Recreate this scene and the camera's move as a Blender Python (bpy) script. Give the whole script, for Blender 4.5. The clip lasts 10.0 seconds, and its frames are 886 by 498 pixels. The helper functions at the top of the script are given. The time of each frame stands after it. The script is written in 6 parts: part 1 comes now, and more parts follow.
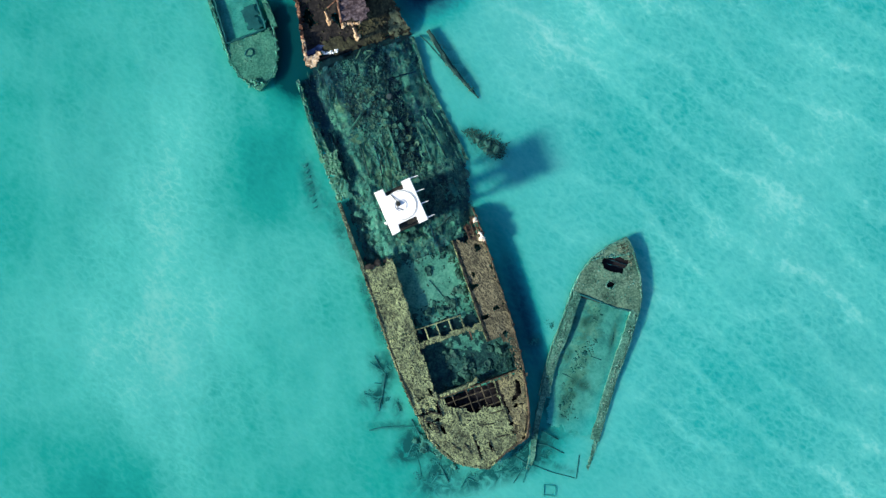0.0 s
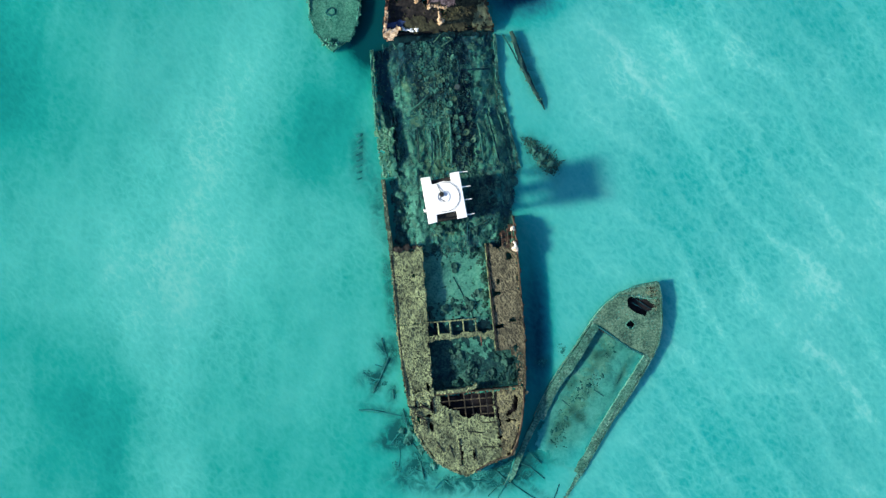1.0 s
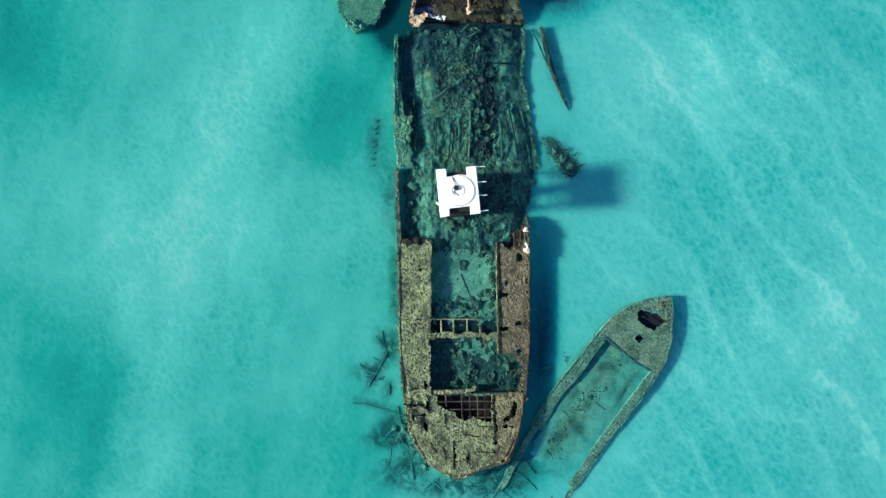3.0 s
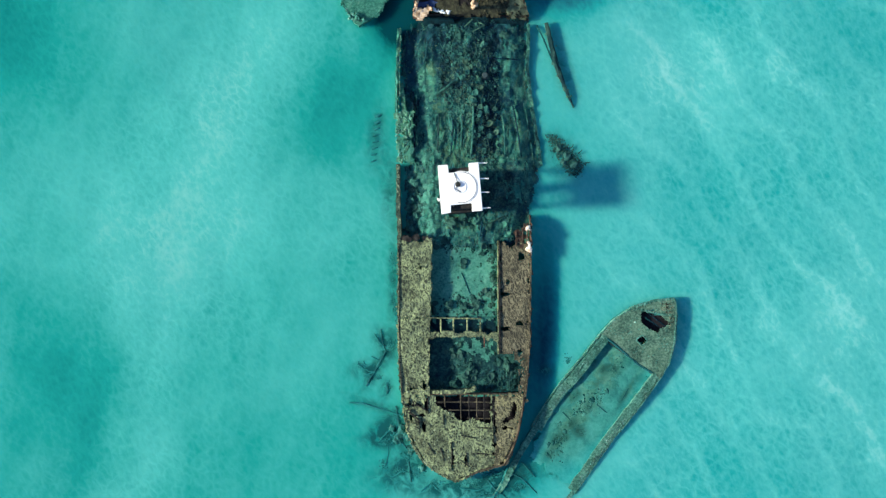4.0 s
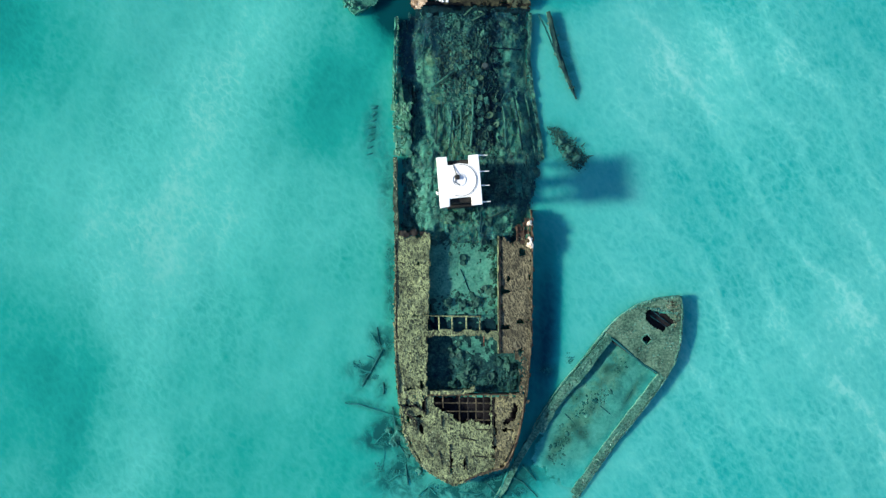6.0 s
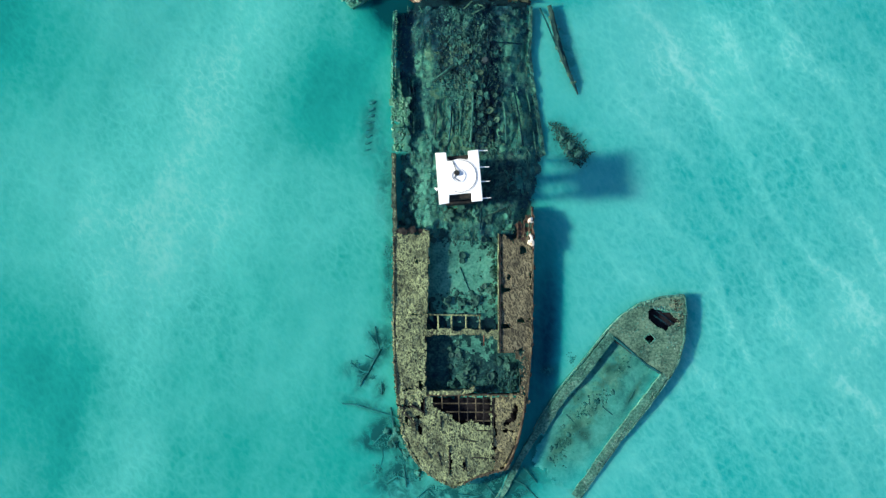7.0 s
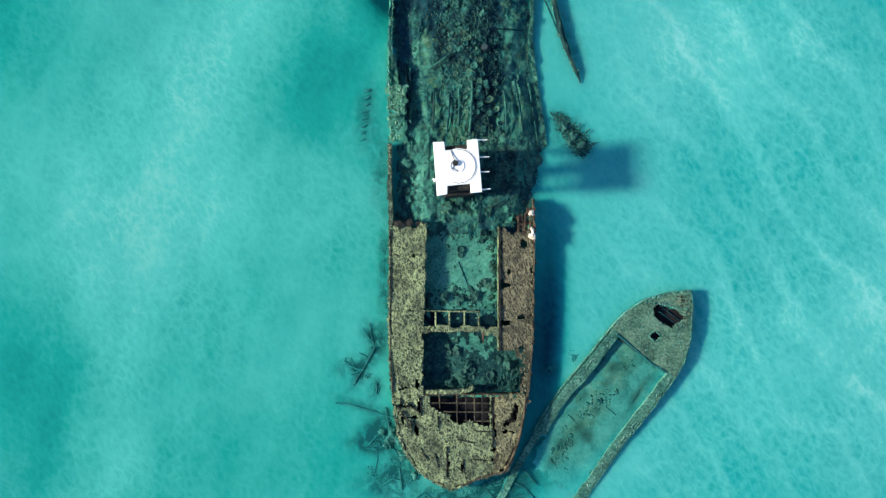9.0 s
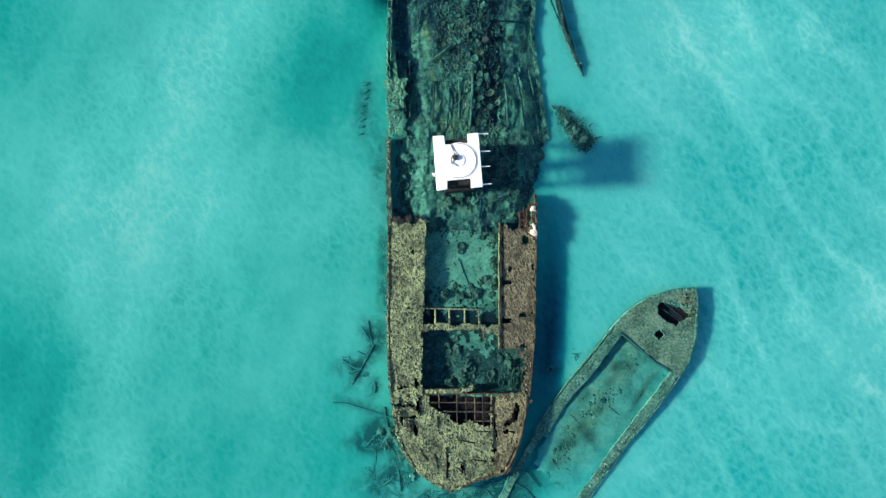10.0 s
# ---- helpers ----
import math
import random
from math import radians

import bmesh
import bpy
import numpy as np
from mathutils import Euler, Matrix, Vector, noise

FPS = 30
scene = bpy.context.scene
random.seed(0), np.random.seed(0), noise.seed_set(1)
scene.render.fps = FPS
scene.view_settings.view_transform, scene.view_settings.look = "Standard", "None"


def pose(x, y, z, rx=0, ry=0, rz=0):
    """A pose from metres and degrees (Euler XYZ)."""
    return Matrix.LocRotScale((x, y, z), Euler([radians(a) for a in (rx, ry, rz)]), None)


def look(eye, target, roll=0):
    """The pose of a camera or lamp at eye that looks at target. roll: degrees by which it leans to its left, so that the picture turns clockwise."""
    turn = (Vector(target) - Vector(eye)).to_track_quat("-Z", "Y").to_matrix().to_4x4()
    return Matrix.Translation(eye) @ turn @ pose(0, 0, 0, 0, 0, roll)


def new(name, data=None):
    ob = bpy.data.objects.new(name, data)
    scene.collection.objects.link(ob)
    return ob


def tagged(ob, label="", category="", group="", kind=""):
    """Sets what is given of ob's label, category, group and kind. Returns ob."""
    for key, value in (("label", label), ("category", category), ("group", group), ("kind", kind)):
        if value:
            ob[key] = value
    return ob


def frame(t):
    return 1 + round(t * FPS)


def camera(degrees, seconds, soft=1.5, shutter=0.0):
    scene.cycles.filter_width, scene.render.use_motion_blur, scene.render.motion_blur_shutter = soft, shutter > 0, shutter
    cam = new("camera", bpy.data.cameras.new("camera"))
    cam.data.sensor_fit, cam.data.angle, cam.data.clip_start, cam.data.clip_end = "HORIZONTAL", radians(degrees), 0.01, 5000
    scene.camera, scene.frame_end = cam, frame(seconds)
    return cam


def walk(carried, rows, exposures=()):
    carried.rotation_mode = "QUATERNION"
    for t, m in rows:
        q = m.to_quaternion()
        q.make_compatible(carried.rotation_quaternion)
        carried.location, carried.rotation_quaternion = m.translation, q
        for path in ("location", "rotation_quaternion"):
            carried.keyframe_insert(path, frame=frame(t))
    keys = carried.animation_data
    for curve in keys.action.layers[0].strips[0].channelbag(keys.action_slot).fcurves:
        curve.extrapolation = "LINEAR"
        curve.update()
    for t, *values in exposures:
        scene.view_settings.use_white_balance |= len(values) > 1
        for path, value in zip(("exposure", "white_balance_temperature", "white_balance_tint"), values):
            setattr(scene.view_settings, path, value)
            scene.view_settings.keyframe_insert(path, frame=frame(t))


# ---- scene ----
cam = camera(45.0, 10.0, soft=1.4)
# seconds, x, y, z, then the three turns in degrees: a drone that looks straight down and sinks
PATH = [
    (0.0, 2.18, 2.39, 91.11, -0.37, -0.72, -19.17),
    (0.5, 1.43, 2.51, 90.88, -0.46, -0.01, -10.10),
    (1.0, 1.12, 2.50, 90.26, -0.51, 0.37, -5.64),
    (1.5, 0.91, 2.39, 89.70, -0.48, 0.53, -3.43),
    (2.0, 0.74, 2.20, 89.14, -0.40, 0.60, -2.20),
    (2.5, 0.68, 1.95, 88.40, -0.29, 0.63, -1.50),
    (4.0, 0.57, 1.10, 86.28, 0.10, 0.64, -0.14),
    (4.5, 0.52, 0.88, 85.56, 0.20, 0.60, -0.05),
    (5.0, 0.48, 0.68, 84.95, 0.28, 0.56, -0.09),
    (5.5, 0.44, 0.45, 84.26, 0.38, 0.51, -0.06),
    (7.0, 0.36, -0.19, 82.06, 0.65, 0.40, -0.01),
    (7.5, 0.38, -0.50, 81.31, 0.80, 0.38, 0.04),
    (8.0, 0.39, -0.75, 80.59, 0.90, 0.34, 0.05),
    (8.5, 0.34, -0.93, 79.97, 0.95, 0.29, 0.10),
    (9.0, 0.29, -1.01, 79.11, 0.94, 0.24, 0.10),
    (9.5, 0.27, -1.11, 78.28, 0.93, 0.19, 0.13),
    (10.0, 0.27, -1.23, 77.55, 0.93, 0.22, 0.15),
]
walk(cam, [(row[0], pose(*row[1:])) for row in PATH], exposures=[(0.0, 0.83), (10.0, 0.83)])

# ---- sky and sun: low morning sun from the west ----
TO_SUN = Vector((-12.0, -0.5, 5.5)).normalized()
world = bpy.data.worlds.new("world")
scene.world = world
world.use_nodes = True
sky = world.node_tree.nodes.new("ShaderNodeTexSky")
sky.sky_type, sky.sun_disc = "NISHITA", False
sky.ozone_density, sky.dust_density = 3.5, 0.4
sky.sun_elevation, sky.sun_rotation = math.asin(TO_SUN.z), math.atan2(TO_SUN.x, TO_SUN.y)
back = world.node_tree.nodes["Background"]
back.inputs["Strength"].default_value = 0.118
world.node_tree.links.new(sky.outputs["Color"], back.inputs["Color"])
sun = new("sun", bpy.data.lights.new("sun", "SUN"))
sun.data.energy, sun.data.angle, sun.data.color = 4.7, radians(4.5), (1.0, 0.94, 0.75)
sun.matrix_world = look(TO_SUN * 60, (0, 0, 0))


# ---- materials ----
class Nodes:
    """A node material under construction: small helpers round one tree."""

    def __init__(self, name):
        self.mat = bpy.data.materials.new(name)
        self.mat.use_nodes = True
        self.tree = self.mat.node_tree
        self.bsdf = self.tree.nodes["Principled BSDF"]
        self.where = self.add("ShaderNodeNewGeometry").outputs["Position"]

    def add(self, kind, **values):
        node = self.tree.nodes.new(kind)
        for key, value in values.items():
            setattr(node, key, value)
        return node

    def put(self, value, socket):
        if isinstance(value, (int, float)):
            socket.default_value = value
        elif isinstance(value, tuple):
            socket.default_value = value if len(value) == len(socket.default_value) else (*value, 1)
        else:
            self.tree.links.new(value, socket)

    def noise(self, scale, detail=4.0, rough=0.6, distort=0.0, where=None):
        node = self.add("ShaderNodeTexNoise")
        self.put(self.where if where is None else where, node.inputs["Vector"])
        for key, value in (("Scale", scale), ("Detail", detail), ("Roughness", rough), ("Distortion", distort)):
            node.inputs[key].default_value = value
        return node.outputs["Fac"]

    def noise_colour(self, scale):
        node = self.add("ShaderNodeTexNoise")
        self.put(self.where, node.inputs["Vector"])
        node.inputs["Scale"].default_value, node.inputs["Detail"].default_value = scale, 3.0
        return node.outputs["Color"]

    def cells(self, scale, feature="F1", where=None):
        node = self.add("ShaderNodeTexVoronoi", feature=feature)
        self.put(self.where if where is None else where, node.inputs["Vector"])
        node.inputs["Scale"].default_value = scale
        return node.outputs["Distance"]

    def turned(self, degrees, sx, sy, shift=(0.0, 0.0)):
        """Ground coordinates moved by shift, turned and scaled."""
        node = self.add("ShaderNodeMapping", vector_type="TEXTURE")
        self.put(self.where, node.inputs["Vector"])
        node.inputs["Location"].default_value = (*shift, 0)
        node.inputs["Rotation"].default_value = (0, 0, radians(degrees))
        node.inputs["Scale"].default_value = (sx, sy, 1)
        return node.outputs["Vector"]

    def math(self, op, a, b=0.0, clamp=False):
        node = self.add("ShaderNodeMath", operation=op, use_clamp=clamp)
        self.put(a, node.inputs[0])
        self.put(b, node.inputs[1])
        return node.outputs[0]

    def ramp(self, value, stops):
        node = self.add("ShaderNodeValToRGB")
        self.put(value, node.inputs["Fac"])
        while len(node.color_ramp.elements) < len(stops):
            node.color_ramp.elements.new(0.5)
        for element, (at, colour) in zip(node.color_ramp.elements, stops):
            element.position = at
            element.color = (*colour, 1) if isinstance(colour, tuple) else (colour, colour, colour, 1)
        return node.outputs["Color"]

    def mix(self, factor, a, b, blend="MIX"):
        node = self.add("ShaderNodeMix", data_type="RGBA", blend_type=blend)
        self.put(factor, node.inputs["Factor"])
        self.put(a, node.inputs[6])
        self.put(b, node.inputs[7])
        return node.outputs[2]

    def bump(self, height, distance, strength=1.0):
        node = self.add("ShaderNodeBump")
        node.inputs["Distance"].default_value, node.inputs["Strength"].default_value = distance, strength
        self.put(height, node.inputs["Height"])
        self.put(node.outputs["Normal"], self.bsdf.inputs["Normal"])

    def patches(self, rows):
        """Soft oval patches, added up: rows of centre, half-widths, turn and weight."""
        total = 0.0
        for x, y, rx, ry, turn, weight in rows:
            ball = self.add("ShaderNodeTexGradient", gradient_type="SPHERICAL")
            self.put(self.turned(turn, rx, ry, (x, y)), ball.inputs["Vector"])
            soft = self.add("ShaderNodeMapRange", interpolation_type="SMOOTHSTEP")
            self.put(ball.outputs["Fac"], soft.inputs["Value"])
            total = self.math("ADD", total, self.math("MULTIPLY", soft.outputs["Result"], weight))
        return total

    def scatter(self, radius):
        """Light wanders inside: clear water and soft growth blur relief and shadow edges."""
        self.bsdf.inputs["Subsurface Weight"].default_value = 1.0
        self.bsdf.inputs["Subsurface Scale"].default_value = 1.0
        self.bsdf.inputs["Subsurface Radius"].default_value = radius

    def done(self, colour, rough=0.8, metal=0.0, specular=0.3):
        self.put(colour, self.bsdf.inputs["Base Color"])
        self.put(rough, self.bsdf.inputs["Roughness"])
        self.put(metal, self.bsdf.inputs["Metallic"])
        self.put(specular, self.bsdf.inputs["Specular IOR Level"])
        return self.mat


def crusted(name, dark, mid, light, grain=7.0, stain=0.5, relief=0.05, spots=None, island=0.0, tints=(), light_net=0.0):
    """Overgrown, encrusted surface: three tones in coarse stains and fine grain; spots: a fourth tone in scattered patches."""
    n = Nodes(name)
    fine = n.noise(grain, 5, 0.7)
    web = n.cells(grain * 0.9)
    tone = n.math("ADD", n.math("MULTIPLY", fine, 0.75), n.math("MULTIPLY", n.noise(stain, 4, 0.6, 0.4), 0.55))
    tone = n.math("SUBTRACT", tone, n.math("MULTIPLY", web, 0.22))
    if island:
        own = n.add("ShaderNodeNewGeometry").outputs["Random Per Island"]
        tone = n.math("ADD", tone, n.math("MULTIPLY", n.math("SUBTRACT", own, 0.5), island))
    colour = n.ramp(tone, [(0.33, dark), (0.52, mid), (0.74, light)])
    if spots:
        patch = n.ramp(n.noise(1.7, 3, 0.6, 1.0), [(0.6, 0.0), (0.68, 1.0)])
        colour = n.mix(patch, colour, spots)
    # pale net of light from the ripples, painted into the crust's colour
    if light_net:
        drift = n.add("ShaderNodeVectorMath", operation="MULTIPLY_ADD")
        n.put(n.noise_colour(1.6), drift.inputs[0])
        drift.inputs[1].default_value = (0.8, 0.8, 0.0)
        n.put(n.turned(18, 0.8, 1.2), drift.inputs[2])
        worm = n.cells(4.0, "DISTANCE_TO_EDGE", drift.outputs["Vector"])
        fleck = n.math("ABSOLUTE", n.math("SUBTRACT", n.noise(5.0, 2, 0.5, 0.8), 0.5))
        pale = n.math("ADD", n.ramp(worm, [(0.0, 0.9), (0.06, 0.6), (0.18, 0.0)]), n.ramp(fleck, [(0.0, 0.5), (0.03, 0.0)]))
        pale = n.math("MULTIPLY", n.math("MULTIPLY", pale, light_net), n.ramp(n.noise(0.8, 3, 0.6), [(0.36, 0.25), (0.6, 1.0)]), True)
        colour = n.mix(pale, colour, (light[0] * 2.9, light[1] * 2.75, light[2] * 2.2))
        pit = n.ramp(n.noise(1.5, 4, 0.7, 1.0), [(0.58, 0.0), (0.66, 0.85)])
        colour = n.mix(pit, colour, tuple(v * 0.7 for v in dark))
    for rows, tint in tints:
        share = n.math("MULTIPLY", n.patches(rows), n.ramp(n.noise(1.3, 4, 0.65, 0.5), [(0.35, 0.25), (0.6, 1.0)]), True)
        colour = n.mix(share, colour, n.mix(1.0, colour, tint, "MULTIPLY"))
    n.bump(n.math("ADD", fine, n.math("MULTIPLY", web, 0.6)), relief)
    return n.done(colour, 0.85)


def drowned(name, deep, mid, pale, streak=0.0, coarse=0.3, island=0.0, grain=0.55, depth=1.0):
    """Growth seen through water, whose tint is put into the colours: broad soft patches, streaks along the hull and a
    little fine grain.
    """
    n = Nodes(name)
    broad = n.noise(coarse, 3, 0.55, 0.4)
    middle = n.noise(1.4, 4, 0.6, 0.3)
    long = n.noise(1.5, 3, 0.55, 0.2, n.turned(-3, 0.7, 3.2))
    fine = n.noise(6.0, 3, 0.6)
    tone = n.math("ADD", n.math("MULTIPLY", broad, 0.75), n.math("MULTIPLY", middle, 0.55))
    tone = n.math("ADD", tone, n.math("MULTIPLY", long, streak))
    tone = n.math("ADD", tone, n.math("MULTIPLY", fine, grain))
    tone = n.math("SUBTRACT", tone, 0.15 + grain * 0.5 + streak * 0.5)
    if island:
        own = n.add("ShaderNodeNewGeometry").outputs["Random Per Island"]
        tone = n.math("ADD", tone, n.math("MULTIPLY", n.math("SUBTRACT", own, 0.5), island))
    n.bump(n.math("ADD", middle, n.math("MULTIPLY", fine, 0.5)), 0.03, 0.4)
    if depth:
        n.scatter((0.06 * min(depth, 1.6), 0.09 * min(depth, 1.6), 0.10 * min(depth, 1.6)))
    return n.done(n.ramp(tone, [(0.28, deep), (0.5, mid), (0.74, pale)]), 0.8, 0.0, 0.05)


def reef(name, island=0.0, lift=1.0, depth=1.0):
    """The drowned hull: dark shell heaps, teal silt, yellow-green weed ribbons and deep blue hollows that run into one another."""
    n = Nodes(name)
    middle = n.noise(0.9, 4, 0.62, 0.5)
    fine = n.noise(4.5, 4, 0.65, 0.3)
    long = n.noise(1.3, 3, 0.6, 0.3, n.turned(-4, 0.75, 3.4))
    heap = n.patches(((2.2, 15.6, 3.4, 5.6, 0, 1.9), (2.6, 11.0, 2.6, 5.0, 10, 0.8), (4.4, 6.0, 3.0, 3.5, 0, 0.9)))
    tone = n.math("ADD", n.math("ADD", n.math("MULTIPLY", middle, 1.15), n.math("MULTIPLY", fine, 0.85)), n.math("MULTIPLY", long, 0.4))
    # row at -2.9 paints the side plates' shade; row at y 20 only darkens
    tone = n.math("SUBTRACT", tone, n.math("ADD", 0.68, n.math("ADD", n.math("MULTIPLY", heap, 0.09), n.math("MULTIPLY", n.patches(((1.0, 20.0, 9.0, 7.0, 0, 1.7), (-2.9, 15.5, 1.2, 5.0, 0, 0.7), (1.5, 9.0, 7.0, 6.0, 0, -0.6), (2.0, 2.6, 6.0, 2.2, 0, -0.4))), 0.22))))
    if island:
        own = n.add("ShaderNodeNewGeometry").outputs["Random Per Island"]
        tone = n.math("ADD", tone, n.math("MULTIPLY", n.math("SUBTRACT", own, 0.5), island))
    up = lambda *c: tuple(v * lift for v in c)
    silt = n.ramp(tone, [(0.30, up(0.008, 0.040, 0.054)), (0.44, up(0.014, 0.066, 0.066)), (0.58, up(0.026, 0.110, 0.094)), (0.76, up(0.050, 0.165, 0.125))])
    shell = n.ramp(tone, [(0.24, up(0.006, 0.013, 0.016)), (0.42, up(0.022, 0.029, 0.023)), (0.58, up(0.047, 0.056, 0.040)), (0.78, up(0.12, 0.12, 0.075))])
    colour = n.mix(n.math("MULTIPLY", heap, n.ramp(middle, [(0.3, 1.0), (0.65, 0.45)]), True), silt, shell)
    ribbons = n.patches(((-1.3, 15.4, 0.7, 2.4, 4, 1.0), (1.55, 11.0, 0.6, 1.9, 0, 1.0), (0.7, 9.4, 2.0, 0.9, 10, 0.8), (-0.4, 11.2, 0.6, 2.4, -8, 0.6), (5.5, 14.8, 1.3, 2.0, 0, 0.5), (5.6, 10.4, 1.3, 2.6, 0, 0.6), (1.0, 3.4, 2.6, 1.2, 0, 0.6), (-1.2, 4.8, 0.9, 2.6, 0, 0.5)))
    ribbons = n.math("MULTIPLY", ribbons, n.ramp(n.math("ADD", n.math("MULTIPLY", fine, 0.5), n.math("MULTIPLY", long, 0.5)), [(0.36, 0.1), (0.56, 1.0)]), True)
    colour = n.mix(ribbons, colour, up(0.072, 0.20, 0.118))
    n.bump(n.math("ADD", middle, fine), 0.05, 0.5)
    if depth:
        n.scatter((0.08 * depth, 0.3 * depth, 0.4 * depth))
    return n.done(colour, 0.85, 0.0, 0.05)


def barge_bed(name):
    """Teal silt on the barge's floor with a grey-green ridge of growth along its middle."""
    n = Nodes(name)
    broad, fine = n.noise(0.7, 4, 0.6, 0.6), n.noise(3.5, 4, 0.65, 0.4)
    tone = n.math("ADD", n.math("MULTIPLY", broad, 0.6), n.math("MULTIPLY", fine, 0.4))
    bed = n.ramp(tone, [(0.36, (0.020, 0.155, 0.142)), (0.5, (0.042, 0.25, 0.215)), (0.66, (0.080, 0.34, 0.29))])
    growth = n.ramp(tone, [(0.36, (0.022, 0.110, 0.086)), (0.5, (0.056, 0.210, 0.155)), (0.66, (0.125, 0.32, 0.235))])
    ridge = n.patches(((11.1, -11.2, 7.0, 1.6, 52, 2.0), (12.9, -7.9, 2.2, 1.3, 50, 1.3), (15.0, -9.6, 2.6, 0.6, 52, 0.8), (10.0, -10.3, 2.6, 0.7, 52, 0.9), (8.2, -15.2, 2.4, 0.8, 52, 1.2)))
    ridge = n.math("MULTIPLY", ridge, n.ramp(n.noise(1.0, 4, 0.65, 0.8), [(0.38, 0.1), (0.6, 1.0)]), True)
    n.bump(tone, 0.04, 0.4)
    n.scatter((0.05, 0.06, 0.06))
    spots = n.patches(((12.5, -8.45, 0.8, 0.6, 40, 1.2), (13.4, -8.4, 0.5, 0.45, 0, 1.0), (9.95, -12.8, 0.9, 0.6, 30, 1.2), (10.6, -13.5, 0.9, 0.8, 0, 1.2), (9.35, -13.9, 0.7, 0.7, 0, 1.2), (11.6, -7.9, 0.8, 0.6, 50, 1.0),
        (11.3, -11.4, 0.8, 0.6, 50, 1.0), (10.3, -10.6, 0.9, 0.6, 50, 1.0), (14.3, -10.4, 1.6, 0.4, 60, 0.9), (15.6, -9.3, 0.8, 0.5, 0, 0.9), (8.6, -14.2, 0.9, 0.7, 30, 1.1), (12.2, -9.4, 1.0, 0.5, 40, 0.8), (8.0, -15.4, 1.0, 0.6, 50, 1.0)))
    spots = n.math("MULTIPLY", spots, n.ramp(fine, [(0.36, 0.3), (0.58, 1.1)]), True)
    inside = n.math("MULTIPLY", n.patches(((11.8, -10.6, 9.5, 3.6, 54, 3.4),)), n.ramp(broad, [(0.35, 0.7), (0.65, 1.0)]), True)
    sand = n.ramp(tone, [(0.36, (0.010, 0.27, 0.262)), (0.66, (0.05, 0.40, 0.375))])
    return n.done(n.mix(inside, sand, n.mix(spots, n.mix(ridge, bed, growth), (0.018, 0.092, 0.074))), 0.8, 0.0, 0.04)


def ripple_lit(name, dark, mid, light_line):
    """Worn deck plating with pale, wavering lines of ripple light painted into its colour."""
    n = Nodes(name)
    sway = n.add("ShaderNodeVectorMath", operation="MULTIPLY_ADD")
    n.put(n.noise_colour(1.6), sway.inputs[0])
    sway.inputs[1].default_value = (0.9, 0.9, 0.0)
    n.put(n.turned(-66, 1.7, 0.6), sway.inputs[2])
    runs = n.cells(3.7, "DISTANCE_TO_EDGE", sway.outputs["Vector"])
    fine = n.noise(11, 4, 0.7)
    base = n.mix(n.ramp(n.noise(0.7, 4, 0.65, 0.6), [(0.38, 0.0), (0.62, 1.0)]), dark, mid)
    base = n.mix(n.ramp(fine, [(0.36, 0.6), (0.6, 0.0)]), base, (dark[0] * 0.45, dark[1] * 0.45, dark[2] * 0.45))
    lines = n.ramp(runs, [(0.0, 1.0), (0.05, 0.7), (0.15, 0.0)])
    strength = n.math("MULTIPLY", lines, n.ramp(n.noise(0.5, 3), [(0.40, 0.08), (0.66, 0.95)]))
    colour = n.mix(strength, base, light_line)
    n.bump(fine, 0.05)
    return n.done(colour, 0.75)


def plain(name, colour, rough=0.6, vary=0.25, scale=5.0, metal=0.0, relief=0.01):
    n = Nodes(name)
    fine = n.noise(scale, 5, 0.65)
    darker = tuple(v * (1 - vary) for v in colour)
    lighter = tuple(min(1.0, v * (1 + vary)) for v in colour)
    tone = n.math("ADD", n.math("MULTIPLY", fine, 0.6), n.math("MULTIPLY", n.noise(scale * 0.15, 3), 0.4))
    n.bump(fine, relief)
    return n.done(n.ramp(tone, [(0.35, darker), (0.65, lighter)]), rough, metal)


